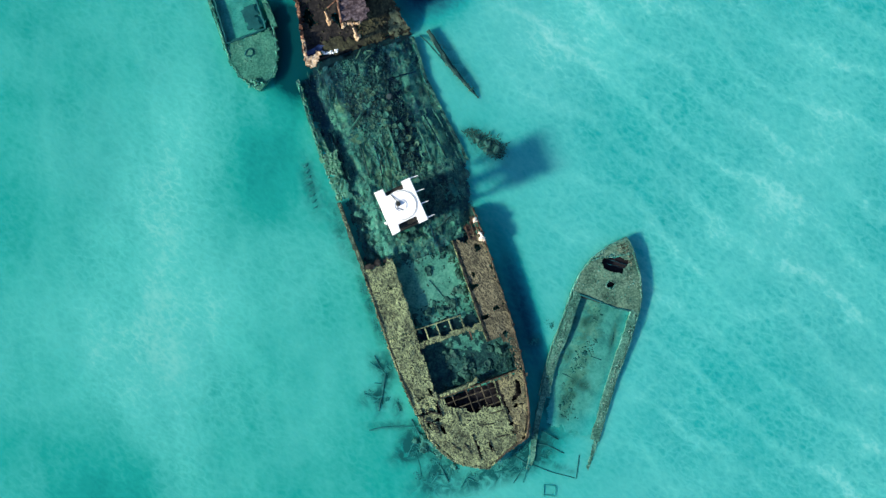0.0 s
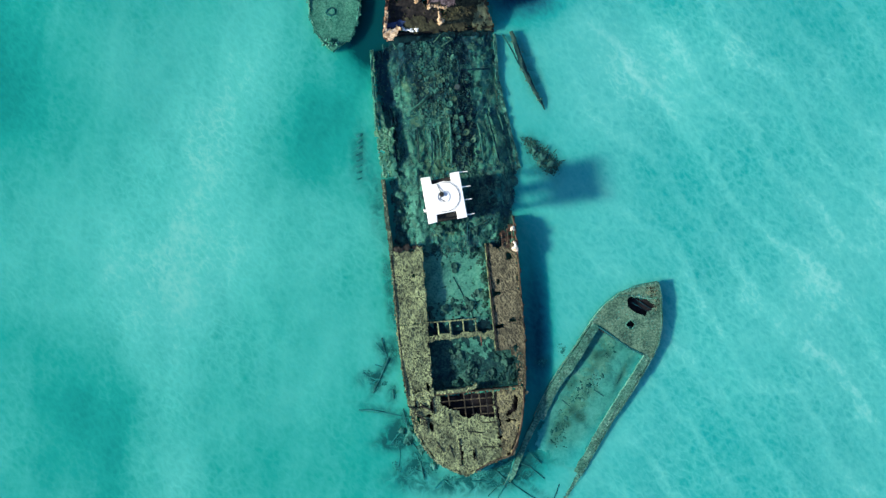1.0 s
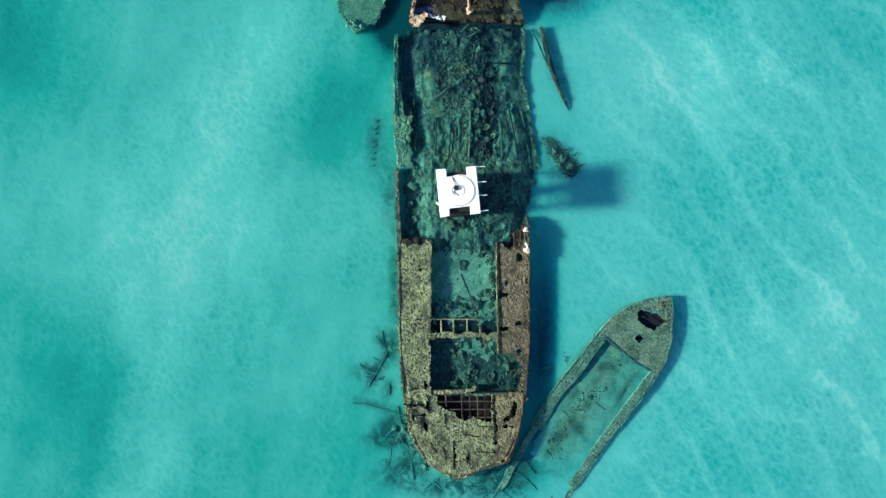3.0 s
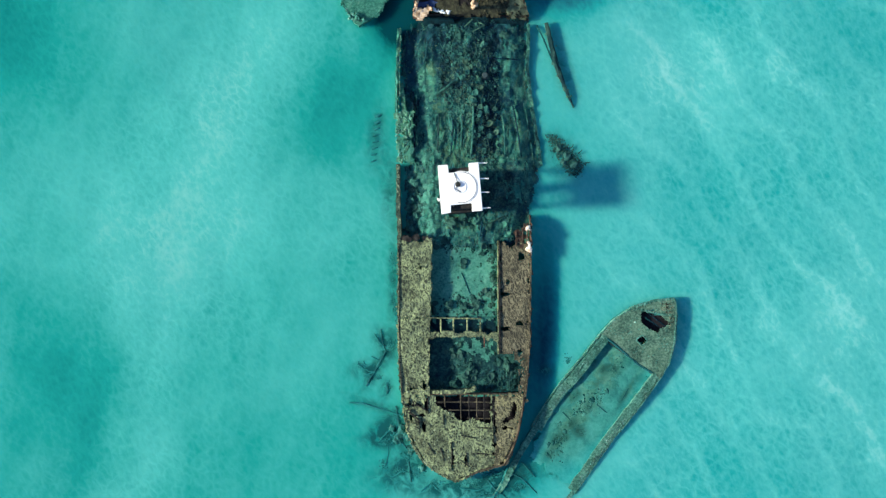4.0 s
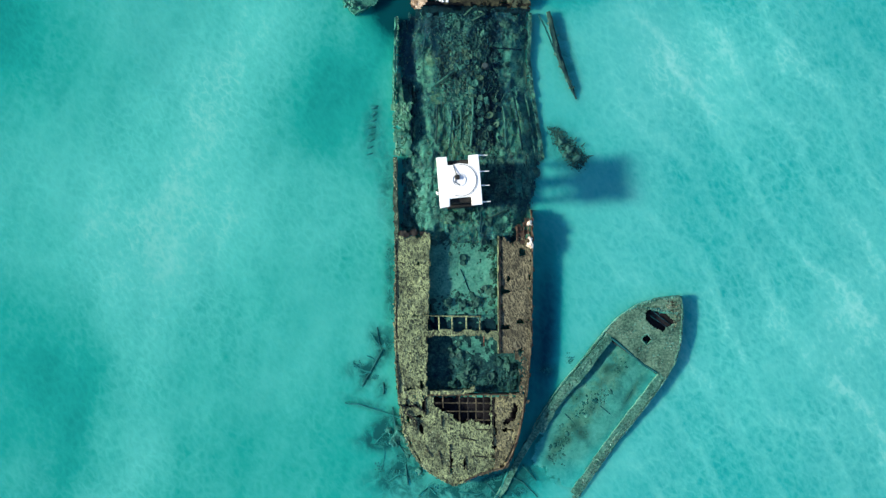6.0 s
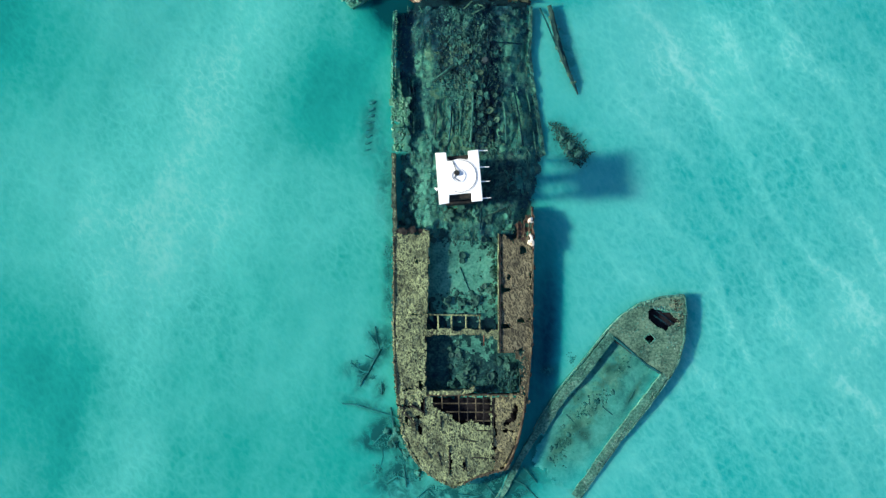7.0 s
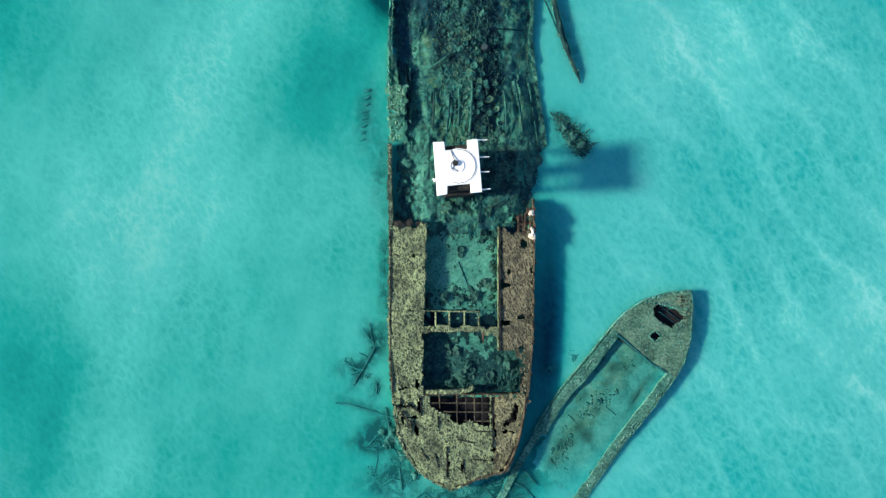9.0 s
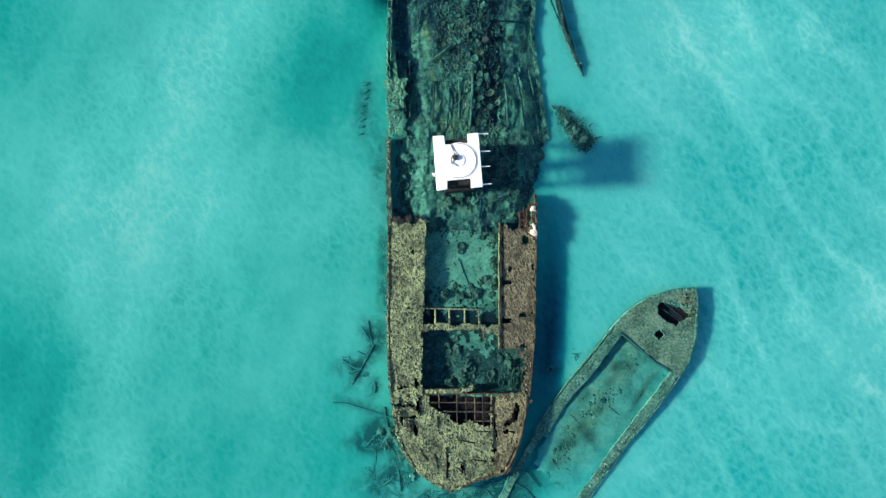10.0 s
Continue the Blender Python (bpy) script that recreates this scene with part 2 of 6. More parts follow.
def sea_material():
    """Clear shallow turquoise water over pale rippled sand: shoals and pools, long swell streaks; ripple light and
    wreck shadows are painted into the colour.
    """
    n = Nodes("turquoise_water")
    depth = n.math("MULTIPLY", n.math("SUBTRACT", n.noise(0.045, 4, 0.55, 0.5), 0.5), 0.55)
    depth = n.math("ADD", depth, n.math("MULTIPLY", n.math("SUBTRACT", n.noise(0.22, 4, 0.6, 0.3), 0.5), 0.18))
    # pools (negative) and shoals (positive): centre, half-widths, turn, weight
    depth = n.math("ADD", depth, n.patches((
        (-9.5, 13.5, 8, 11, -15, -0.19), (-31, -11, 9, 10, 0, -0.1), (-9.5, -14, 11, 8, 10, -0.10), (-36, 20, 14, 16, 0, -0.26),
        # row at 7.1 paints the hull's shadow, 9.5 the section's, -3.5 partly the boat's
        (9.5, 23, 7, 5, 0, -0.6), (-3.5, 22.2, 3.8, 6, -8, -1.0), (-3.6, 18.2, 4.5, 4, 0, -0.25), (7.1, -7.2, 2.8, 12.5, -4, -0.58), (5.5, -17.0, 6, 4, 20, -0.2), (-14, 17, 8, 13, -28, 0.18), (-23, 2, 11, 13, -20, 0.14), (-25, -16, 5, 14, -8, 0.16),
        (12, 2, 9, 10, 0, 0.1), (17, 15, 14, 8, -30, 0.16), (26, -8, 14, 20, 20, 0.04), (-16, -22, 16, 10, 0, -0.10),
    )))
    east = n.add("ShaderNodeMapRange", interpolation_type="SMOOTHSTEP")
    split = n.add("ShaderNodeSeparateXYZ")
    n.put(n.where, split.inputs["Vector"])
    n.put(split.outputs["X"], east.inputs["Value"])
    east.inputs["From Min"].default_value, east.inputs["From Max"].default_value = -6.0, 16.0
    east = east.outputs["Result"]
    open_sea = n.add("ShaderNodeMapRange", interpolation_type="SMOOTHSTEP")
    n.put(split.outputs["X"], open_sea.inputs["Value"])
    open_sea.inputs["From Min"].default_value, open_sea.inputs["From Max"].default_value = 8.0, 19.0
    open_sea = open_sea.outputs["Result"]
    # ripple sunlight painted into the tone: fine dapple and upright streaks in the west, a bright net on slanting
    # swells in the east
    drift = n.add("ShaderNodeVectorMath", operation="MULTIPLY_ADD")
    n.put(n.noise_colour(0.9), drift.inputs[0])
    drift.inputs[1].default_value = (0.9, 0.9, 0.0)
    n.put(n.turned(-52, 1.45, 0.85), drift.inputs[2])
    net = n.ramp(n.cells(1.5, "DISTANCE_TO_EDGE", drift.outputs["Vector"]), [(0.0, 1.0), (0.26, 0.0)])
    ripple = n.noise(1.25, 3, 0.6, 0.5, n.turned(-54, 1.8, 0.7))
    grain = n.noise(2.3, 3, 0.6, 0.5, n.turned(-52, 1.25, 0.8))
    dapple = n.noise(1.9, 4, 0.65, 0.3, n.turned(20, 0.75, 1.3))
    streaks = n.noise(0.42, 3, 0.55, 0.5, n.turned(-14, 1.0, 3.6))
    swell = n.noise(0.30, 3, 0.5, 0.3, n.turned(-50, 3.4, 0.75))
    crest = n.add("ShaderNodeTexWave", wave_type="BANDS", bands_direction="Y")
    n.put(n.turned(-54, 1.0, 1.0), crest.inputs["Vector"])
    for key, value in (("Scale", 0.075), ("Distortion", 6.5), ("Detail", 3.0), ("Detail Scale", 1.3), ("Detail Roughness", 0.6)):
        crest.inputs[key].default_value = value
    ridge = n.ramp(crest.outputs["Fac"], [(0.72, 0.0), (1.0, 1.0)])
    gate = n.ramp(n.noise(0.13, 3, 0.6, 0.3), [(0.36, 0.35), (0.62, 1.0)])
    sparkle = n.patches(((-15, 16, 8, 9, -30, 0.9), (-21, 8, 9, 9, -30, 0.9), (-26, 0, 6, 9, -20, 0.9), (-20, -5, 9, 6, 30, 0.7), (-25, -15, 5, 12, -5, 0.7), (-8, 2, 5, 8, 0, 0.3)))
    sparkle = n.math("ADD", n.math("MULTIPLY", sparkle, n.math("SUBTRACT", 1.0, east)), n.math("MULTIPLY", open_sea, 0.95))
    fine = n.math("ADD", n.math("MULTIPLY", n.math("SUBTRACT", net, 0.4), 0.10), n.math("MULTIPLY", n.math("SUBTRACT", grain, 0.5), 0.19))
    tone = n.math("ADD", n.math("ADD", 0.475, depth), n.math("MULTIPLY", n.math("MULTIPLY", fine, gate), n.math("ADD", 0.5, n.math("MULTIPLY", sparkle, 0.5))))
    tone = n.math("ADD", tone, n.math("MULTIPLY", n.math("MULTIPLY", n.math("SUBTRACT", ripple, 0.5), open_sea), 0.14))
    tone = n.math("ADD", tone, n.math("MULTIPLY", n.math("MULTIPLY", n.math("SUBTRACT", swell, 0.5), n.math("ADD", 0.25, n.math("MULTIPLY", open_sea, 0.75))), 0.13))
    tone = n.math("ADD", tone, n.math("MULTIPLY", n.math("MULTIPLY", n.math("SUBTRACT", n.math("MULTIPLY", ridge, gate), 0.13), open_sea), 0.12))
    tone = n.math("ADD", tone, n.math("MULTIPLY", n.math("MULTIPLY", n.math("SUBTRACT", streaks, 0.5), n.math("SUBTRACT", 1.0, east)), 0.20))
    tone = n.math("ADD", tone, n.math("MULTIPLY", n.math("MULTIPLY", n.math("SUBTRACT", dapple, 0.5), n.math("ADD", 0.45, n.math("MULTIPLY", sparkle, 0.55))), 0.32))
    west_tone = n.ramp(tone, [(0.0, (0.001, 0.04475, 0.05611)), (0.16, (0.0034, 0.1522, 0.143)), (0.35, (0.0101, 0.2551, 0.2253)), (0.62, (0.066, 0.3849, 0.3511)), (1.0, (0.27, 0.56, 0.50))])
    # the two lowest stops hold the navy of the hull's painted shadow
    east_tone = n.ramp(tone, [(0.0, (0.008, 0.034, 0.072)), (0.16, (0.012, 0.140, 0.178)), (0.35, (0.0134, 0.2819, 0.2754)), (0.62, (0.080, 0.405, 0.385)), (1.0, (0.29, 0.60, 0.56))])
    n.bump(n.noise(1.5, 2), 0.02, 0.3)
    n.bsdf.subsurface_method = "BURLEY"
    n.scatter((0.35, 0.8, 1.0))
    # weed and silt that has settled on the sand round the hull and the barge
    weed = n.patches((
        (-4.5, -13.4, 2.5, 2.4, 0, 1.1), (-5.9, -14, 2.3, 1.4, 15, 0.69), (-3.2, -15.9, 2.3, 1.6, 0, 0.92), (-4.4, -17.2, 3.2, 1.9, 0, 0.69), (-7, -8.4, 1.9, 1.2, 20, 0.57), (-6, -8.8, 1, 2.6, -35, 0.8),
        (-5, -10, 0.87, 1.4, -15, 0.8), (-5.2, -6.4, 1.3, 2.3, 20, 0.8), (-4.3, -1, 1.0, 5.4, 0, 0.6), (-4.3, -5, 0.9, 4.1, 0, 0.5), (0.6, -18.1, 6.5, 1.8, 0, 0.92), (5.2, -17.2, 4.3, 2.2, 15, 0.92), (4.4, -17.5, 2.4, 0.9, -25, 1.0), (6.4, -19.4, 2.2, 0.6, -40, 0.6),
        (7.9, -8.6, 1.3, 0.94, 0, 0.57), (-5.8, 10.2, 1.3, 4.1, -5, 0.52), (-5.9, -11.3, 3.8, 0.68, -18, 0.52), (9.3, 15.9, 1.3, 4.9, 17, 0.46), (9.2, 8.7, 2.2, 3.5, 35, 0.57), (-4.6, 6, 1.3, 5.4, 0, 0.57),
    ))
    weed = n.math("MULTIPLY", weed, n.ramp(n.noise(1.1, 4, 0.65, 0.8), [(0.36, 0.3), (0.60, 1.4)]), True)
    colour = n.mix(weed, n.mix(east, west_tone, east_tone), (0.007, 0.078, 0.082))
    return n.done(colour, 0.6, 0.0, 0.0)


SEA = sea_material()
WEATHER = ((((0.9, -15.9, 2.6, 2.0, 0, 0.9), (5.0, -12.6, 2.8, 5.0, -10, 1.6), (3.2, -13.8, 3.4, 3.4, 0, 1.0), (-3.0, -10.6, 1.2, 1.0, 0, 0.5), (-2.4, -0.9, 1.0, 1.6, 0, 0.4), (2.6, -13.3, 1.6, 1.0, 0, 0.5)), (0.62, 0.48, 0.38)),
           (((-1.0, -13.2, 2.0, 1.8, 0, 1.0), (-3.0, -6.0, 1.2, 3.4, 0, 0.6), (-2.2, 0.6, 1.3, 1.6, 0, 0.4)), (1.65, 1.65, 1.5)))
OYSTER_DECK = crusted("oyster_crusted_deck", (0.008, 0.013, 0.010), (0.038, 0.053, 0.034), (0.120, 0.155, 0.096), 3.8, 0.4, 0.07, (0.040, 0.044, 0.024), 0.0, WEATHER, 1.0)
OYSTER = crusted("oyster_clumps", (0.014, 0.022, 0.016), (0.062, 0.086, 0.055), (0.225, 0.28, 0.18), 4.0, 0.35, 0.02, None, 0.6, WEATHER)
BROWN_DECK = ripple_lit("worn_brown_deck", (0.036, 0.035, 0.022), (0.066, 0.062, 0.038), (0.30, 0.275, 0.165))
BROWN_CLUMPS = crusted("brown_clumps", (0.028, 0.028, 0.019), (0.080, 0.078, 0.049), (0.19, 0.185, 0.12), 9.0, 0.5, 0.03, None, 0.4)
RUST_RIM = crusted("rusted_hull_plate", (0.014, 0.013, 0.010), (0.047, 0.042, 0.027), (0.14, 0.12, 0.075), 5.0, 0.7, 0.04)
DARK_STEEL = crusted("blackened_steel", (0.005, 0.006, 0.007), (0.014, 0.014, 0.014), (0.042, 0.038, 0.030), 6.0, 0.7, 0.04)
RUST_BROWN = crusted("brown_flaking_rust", (0.010, 0.008, 0.007), (0.048, 0.030, 0.021), (0.16, 0.11, 0.075), 4.0, 0.9, 0.04)
RUST_RED = crusted("flaking_red_rust", (0.012, 0.008, 0.007), (0.085, 0.035, 0.022), (0.34, 0.20, 0.13), 4.0, 0.9, 0.04)
TAN = crusted("guano_streaked_rust", (0.13, 0.07, 0.035), (0.40, 0.265, 0.155), (0.78, 0.64, 0.48), 6.0, 0.8, 0.03)
GUANO = crusted("white_guano", (0.45, 0.30, 0.18), (0.85, 0.75, 0.62), (0.95, 0.92, 0.86), 5.0, 0.9, 0.02)
ALGAE = drowned("algae_covered_plating", (0.006, 0.030, 0.042), (0.022, 0.098, 0.086), (0.090, 0.27, 0.185), 0.6, 0.35, 0.0, 0.75)
ALGAE_PALE = drowned("pale_algae_plating", (0.03, 0.12, 0.08835), (0.06, 0.2, 0.1348), (0.11, 0.29, 0.1814), 0.2, 0.5)
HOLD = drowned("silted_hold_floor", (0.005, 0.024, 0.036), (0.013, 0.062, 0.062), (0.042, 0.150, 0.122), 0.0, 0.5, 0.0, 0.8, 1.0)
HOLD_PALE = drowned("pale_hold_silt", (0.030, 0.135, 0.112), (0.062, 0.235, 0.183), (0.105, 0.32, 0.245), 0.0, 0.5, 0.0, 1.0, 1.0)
DRIFT = drowned("thin_silt_drift", (0.018, 0.115, 0.1023), (0.045, 0.185, 0.1442), (0.09, 0.28, 0.1906), 0.3, 0.4)
WEED_GREEN = drowned("green_weed", (0.020, 0.075, 0.056), (0.055, 0.150, 0.100), (0.115, 0.24, 0.150), 0.3, 0.4, 0.0, 0.6)
CORAL = drowned("dark_coral", (0.005, 0.019, 0.026), (0.010, 0.038, 0.040), (0.036, 0.082, 0.066), 0.0, 0.5, 0.6, 0.55, 0.0)
CORAL_GREEN = drowned("green_coral", (0.006, 0.050, 0.050), (0.013, 0.092, 0.085), (0.036, 0.16, 0.13), 0.0, 0.4, 0.25, 0.55, 0.0)
CORAL_GOLD = crusted("golden_sponge", (0.008, 0.030, 0.022), (0.019, 0.060, 0.041), (0.042, 0.105, 0.070), 6.0, 0.8, 0.03, None, 0.4)
SUNK = drowned("silt_green_deck", (0.034, 0.085, 0.066), (0.076, 0.160, 0.118), (0.150, 0.265, 0.19), 0.0, 0.6, 0.0, 1.2)
SUNK_TEAL = drowned("teal_silt_deck", (0.020, 0.115, 0.092), (0.042, 0.185, 0.138), (0.085, 0.28, 0.205), 0.0, 0.5, 0.0, 1.1)
SUNK_DIM = drowned("dim_silt_deck", (0.026, 0.100, 0.080), (0.058, 0.182, 0.142), (0.118, 0.295, 0.225), 0.0, 0.6, 0.0, 1.2, 2.0)
SILT = drowned("silt_bed", (0.014, 0.155, 0.142), (0.030, 0.25, 0.218), (0.070, 0.345, 0.285), 0.0, 0.4)
DROWNED = drowned("drowned_timber", (0.006, 0.055, 0.060), (0.010, 0.080, 0.085), (0.016, 0.115, 0.115), 0.0, 0.5, 0.0, 0.4, 0.0)
# timber paled towards the sea's colour: the water's haze is painted in
FADED = drowned("hazed_timber", (0.009, 0.12, 0.122), (0.014, 0.155, 0.152), (0.024, 0.19, 0.183), 0.0, 0.5, 0.0, 0.4, 0.0)
FAINT = drowned("faint_hazed_timber", (0.012, 0.19, 0.178), (0.018, 0.225, 0.208), (0.030, 0.26, 0.24), 0.0, 0.5, 0.0, 0.4, 0.0)
# dark navy of plates and bars; also paints shade in gaps and hollows
NAVY = drowned("navy_shade_and_plate", (0.002, 0.012, 0.02418), (0.004, 0.026, 0.03906), (0.01, 0.055, 0.06138), 0.0, 0.5)
WHITE = plain("white_paint", (0.90, 0.89, 0.88), 0.55, 0.05, 2.5)
GREY_PIPE = plain("grey_steel", (0.030, 0.052, 0.056), 0.6, 0.4, 6.0)
PURPLE_ROOF = crusted("purple_grey_roof", (0.014, 0.010, 0.013), (0.055, 0.038, 0.046), (0.19, 0.15, 0.165), 5.0, 0.9, 0.04)
WET_BLUE = plain("wet_blue_plating", (0.035, 0.06, 0.15), 0.15, 0.6, 3.0)
FOAM = plain("sea_foam", (0.8, 0.84, 0.86), 0.7, 0.1, 8.0)
REEF = reef("reef_growth", 0.0, 1.28)
REEF_CLUMPS = reef("reef_clumps", 0.3, 1.02, 0.0)
BARGE_GROWTH = drowned("barge_growth", (0.024, 0.125, 0.105), (0.046, 0.19, 0.155), (0.080, 0.26, 0.21), 0.0, 0.5, 0.15, 0.6, 0.0)
BARGE_BED = barge_bed("barge_silt")
BOULDER = drowned("silted_boulder", (0.012, 0.080, 0.076), (0.026, 0.140, 0.125), (0.055, 0.22, 0.19), 0.0, 0.6, 0.0, 0.6, 1.0)
ROCK = drowned("weedy_rock", (0.011, 0.052, 0.052), (0.023, 0.088, 0.079), (0.048, 0.140, 0.115), 0.0, 0.4, 0.3, 0.8, 0.0)
HOLD_GROWTH = drowned("hold_weed", (0.008, 0.040, 0.040), (0.018, 0.066, 0.057), (0.042, 0.115, 0.088), 0.0, 0.5, 0.2, 0.5, 0.0)
# near-black: the shade inside the hatches is put into the floor colour
PIT = crusted("hatch_shade_floor", (0.002, 0.002, 0.003), (0.005, 0.0045, 0.008), (0.014, 0.0125, 0.018), 5.0, 0.7, 0.03)
QUARTER = crusted("brown_crusted_deck", (0.011, 0.013, 0.009), (0.047, 0.049, 0.031), (0.130, 0.130, 0.082), 3.6, 0.4, 0.07, (0.034, 0.032, 0.018), 0.0, (), 0.8)
RING_GREY = plain("ring_grey", (0.13, 0.14, 0.16), 0.6, 0.3, 6.0)
SHELLS = drowned("pale_shells", (0.020, 0.075, 0.058), (0.044, 0.122, 0.090), (0.095, 0.195, 0.138), 0.0, 0.5, 0.6, 0.7, 0.0)
RAIL = crusted("orange_brown_rail", (0.022, 0.017, 0.012), (0.062, 0.048, 0.030), (0.15, 0.118, 0.075), 6.0, 0.8, 0.03)
HEADS = drowned("round_coral", (0.012, 0.046, 0.044), (0.027, 0.080, 0.068), (0.058, 0.130, 0.105), 0.0, 0.5, 0.3, 0.9, 0.0)
CORNER_MOSS = crusted("olive_moss", (0.014, 0.028, 0.020), (0.044, 0.078, 0.054), (0.125, 0.185, 0.125), 3.0, 0.6, 0.05)
PALE_MOSS = crusted("pale_olive_moss", (0.024, 0.034, 0.020), (0.085, 0.108, 0.062), (0.20, 0.23, 0.13), 3.0, 0.6, 0.05)
BLACK_DECK = crusted("tarred_black_deck", (0.003, 0.003, 0.004), (0.011, 0.010, 0.011), (0.040, 0.033, 0.028), 4.0, 0.7, 0.04)
MOSSY = crusted("mossy_brown_plate", (0.006, 0.008, 0.006), (0.022, 0.024, 0.013), (0.075, 0.078, 0.040), 4.0, 0.6, 0.05)


# ---- mesh helpers ----
RNG = np.random.default_rng(7)


def smooth_noise(x, y, size, seed):
    """Value noise from 0 to 1 with cells of that many metres."""
    table = np.random.default_rng(seed).random((64, 64))
    u, v = np.asarray(x, float) / size, np.asarray(y, float) / size
    i, j = np.floor(u).astype(int), np.floor(v).astype(int)
    a, b = u - i, v - j
    a, b = a * a * (3 - 2 * a), b * b * (3 - 2 * b)
    at = lambda p, q: table[p % 64, q % 64]
    return (at(i, j) * (1 - a) + at(i + 1, j) * a) * (1 - b) + (at(i, j + 1) * (1 - a) + at(i + 1, j + 1) * a) * b


def within(outline, x, y):
    """Whether the points lie inside an outline."""
    x, y = np.asarray(x, float), np.asarray(y, float)
    inside = np.zeros(x.shape, bool)
    for (ax, ay), (bx, by) in zip(outline, outline[1:] + outline[:1]):
        if ay != by:
            inside ^= ((ay > y) != (by > y)) & (x < (bx - ax) * (y - ay) / (by - ay) + ax)
    return inside


def mesh(name, verts, faces, material, smooth=False):
    me = bpy.data.meshes.new(name)
    me.from_pydata([tuple(map(float, v)) for v in verts], [], [tuple(map(int, f)) for f in faces])
    me.materials.append(material)
    if smooth:
        me.polygons.foreach_set("use_smooth", [True] * len(me.polygons))
    me.update()
    return me


def thing(name, label, category, at=(0, 0, 0), group="", kind=""):
    ob = new(name)
    ob.location = at
    ob.empty_display_size = 0.3
    return tagged(ob, label, category, group, kind)


def part(name, me, parent, label="", kind=""):
    """Links a mesh that is made in world coordinates under its thing."""
    ob = new(name, me)
    ob.parent = parent
    spot = Vector((0, 0, 0))
    above = parent
    while above:
        spot += above.location
        above = above.parent
    ob.location = -spot
    return tagged(ob, label, kind=kind)


def sheet_mesh(name, outline, height, thick, cell, material, holes=(), ragged=0.35, seed=1, gnaw=0.0):
    """A plate with thickness over an outline, with openings, an uneven top and rust-eaten edges."""
    xs, ys = [p[0] for p in outline], [p[1] for p in outline]
    gx, gy = np.arange(min(xs) - cell, max(xs) + 2 * cell, cell), np.arange(min(ys) - cell, max(ys) + 2 * cell, cell)
    X, Y = np.meshgrid(gx, gy, indexing="ij")
    rng = np.random.default_rng(seed)
    X = X + rng.uniform(-ragged, ragged, X.shape) * cell
    Y = Y + rng.uniform(-ragged, ragged, X.shape) * cell
    cx, cy = (X[:-1, :-1] + X[1:, 1:]) / 2, (Y[:-1, :-1] + Y[1:, 1:]) / 2
    wob = 0.22 * gnaw * (smooth_noise(cx, cy, 0.35, seed + 3) - 0.5), 0.22 * gnaw * (smooth_noise(cx, cy, 0.35, seed + 4) - 0.5)
    keep = within(outline, cx + 4 * wob[0], cy + 4 * wob[1])
    for hole in holes:
        keep &= ~within(hole, cx + 1.5 * wob[0], cy + 1.5 * wob[1])
    Z = height(X, Y) if callable(height) else np.full(X.shape, float(height))
    used = np.zeros(X.shape, bool)
    for a, b in ((0, 0), (1, 0), (0, 1), (1, 1)):
        used[a : a + keep.shape[0], b : b + keep.shape[1]] |= keep
    number = np.full(X.shape, -1)
    number[used] = np.arange(used.sum())
    n = int(used.sum())
    top = np.stack([X[used], Y[used], Z[used]], -1)
    low = top - (0, 0, thick)
    faces = []
    pad = np.pad(keep, 1)
    for i, j in np.argwhere(keep):
        a, b, c, d = number[i, j], number[i + 1, j], number[i + 1, j + 1], number[i, j + 1]
        faces += [(a, b, c, d), (n + d, n + c, n + b, n + a)]
        if not pad[i + 1, j]:
            faces.append((b, a, n + a, n + b))
        if not pad[i + 1, j + 2]:
            faces.append((d, c, n + c, n + d))
        if not pad[i, j + 1]:
            faces.append((a, d, n + d, n + a))
        if not pad[i + 2, j + 1]:
            faces.append((c, b, n + b, n + c))
    return mesh(name, np.concatenate([top, low]), faces, material)


def along(path, step):
    """Points at even steps along a path of (x, y, ...) rows."""
    path = np.array(path, float)
    far = np.r_[0, np.cumsum(np.linalg.norm(np.diff(path[:, :2], axis=0), axis=1))]
    at = np.linspace(0, far[-1], max(2, int(far[-1] / step) + 1))
    return np.stack([np.interp(at, far, path[:, k]) for k in range(path.shape[1])], -1)


def ribbon_mesh(name, path, width, low, material, rough=0.04, step=0.3, seed=1, vary=0.12):
    """A wall that follows rows of x, y, top height; width to the right of the way, down to low; its rim is uneven."""
    rows = along(path, step)
    rng = np.random.default_rng(seed)
    way = np.gradient(rows[:, :2], axis=0)
    way /= np.linalg.norm(way, axis=1, keepdims=True)
    side = np.stack([way[:, 1], -way[:, 0]], -1)
    verts, faces = [], []
    for (x, y, z), s in zip(rows, side):
        a, b = rng.normal(0, rough, 2)
        w = width * (1 + vary * 2 * (float(smooth_noise(x, y, 0.7, seed)) - 0.5) + rng.uniform(-0.03, 0.03))
        px, py = x + s[0] * a * 0.5, y + s[1] * a * 0.5
        qx, qy = x + s[0] * w, y + s[1] * w
        verts += [(px, py, low), (px, py, z + a), (qx, qy, z + b), (qx, qy, low)]
    for i in range(len(rows) - 1):
        a, b = 4 * i, 4 * i + 4
        faces += [(a, b, b + 1, a + 1), (a + 1, b + 1, b + 2, a + 2), (a + 2, b + 2, b + 3, a + 3), (a + 3, b + 3, b, a)]
    end = 4 * (len(rows) - 1)
    faces += [(0, 1, 2, 3), (end + 3, end + 2, end + 1, end)]
    if width > 0:
        faces = [face[::-1] for face in faces]
    return mesh(name, verts, faces, material)


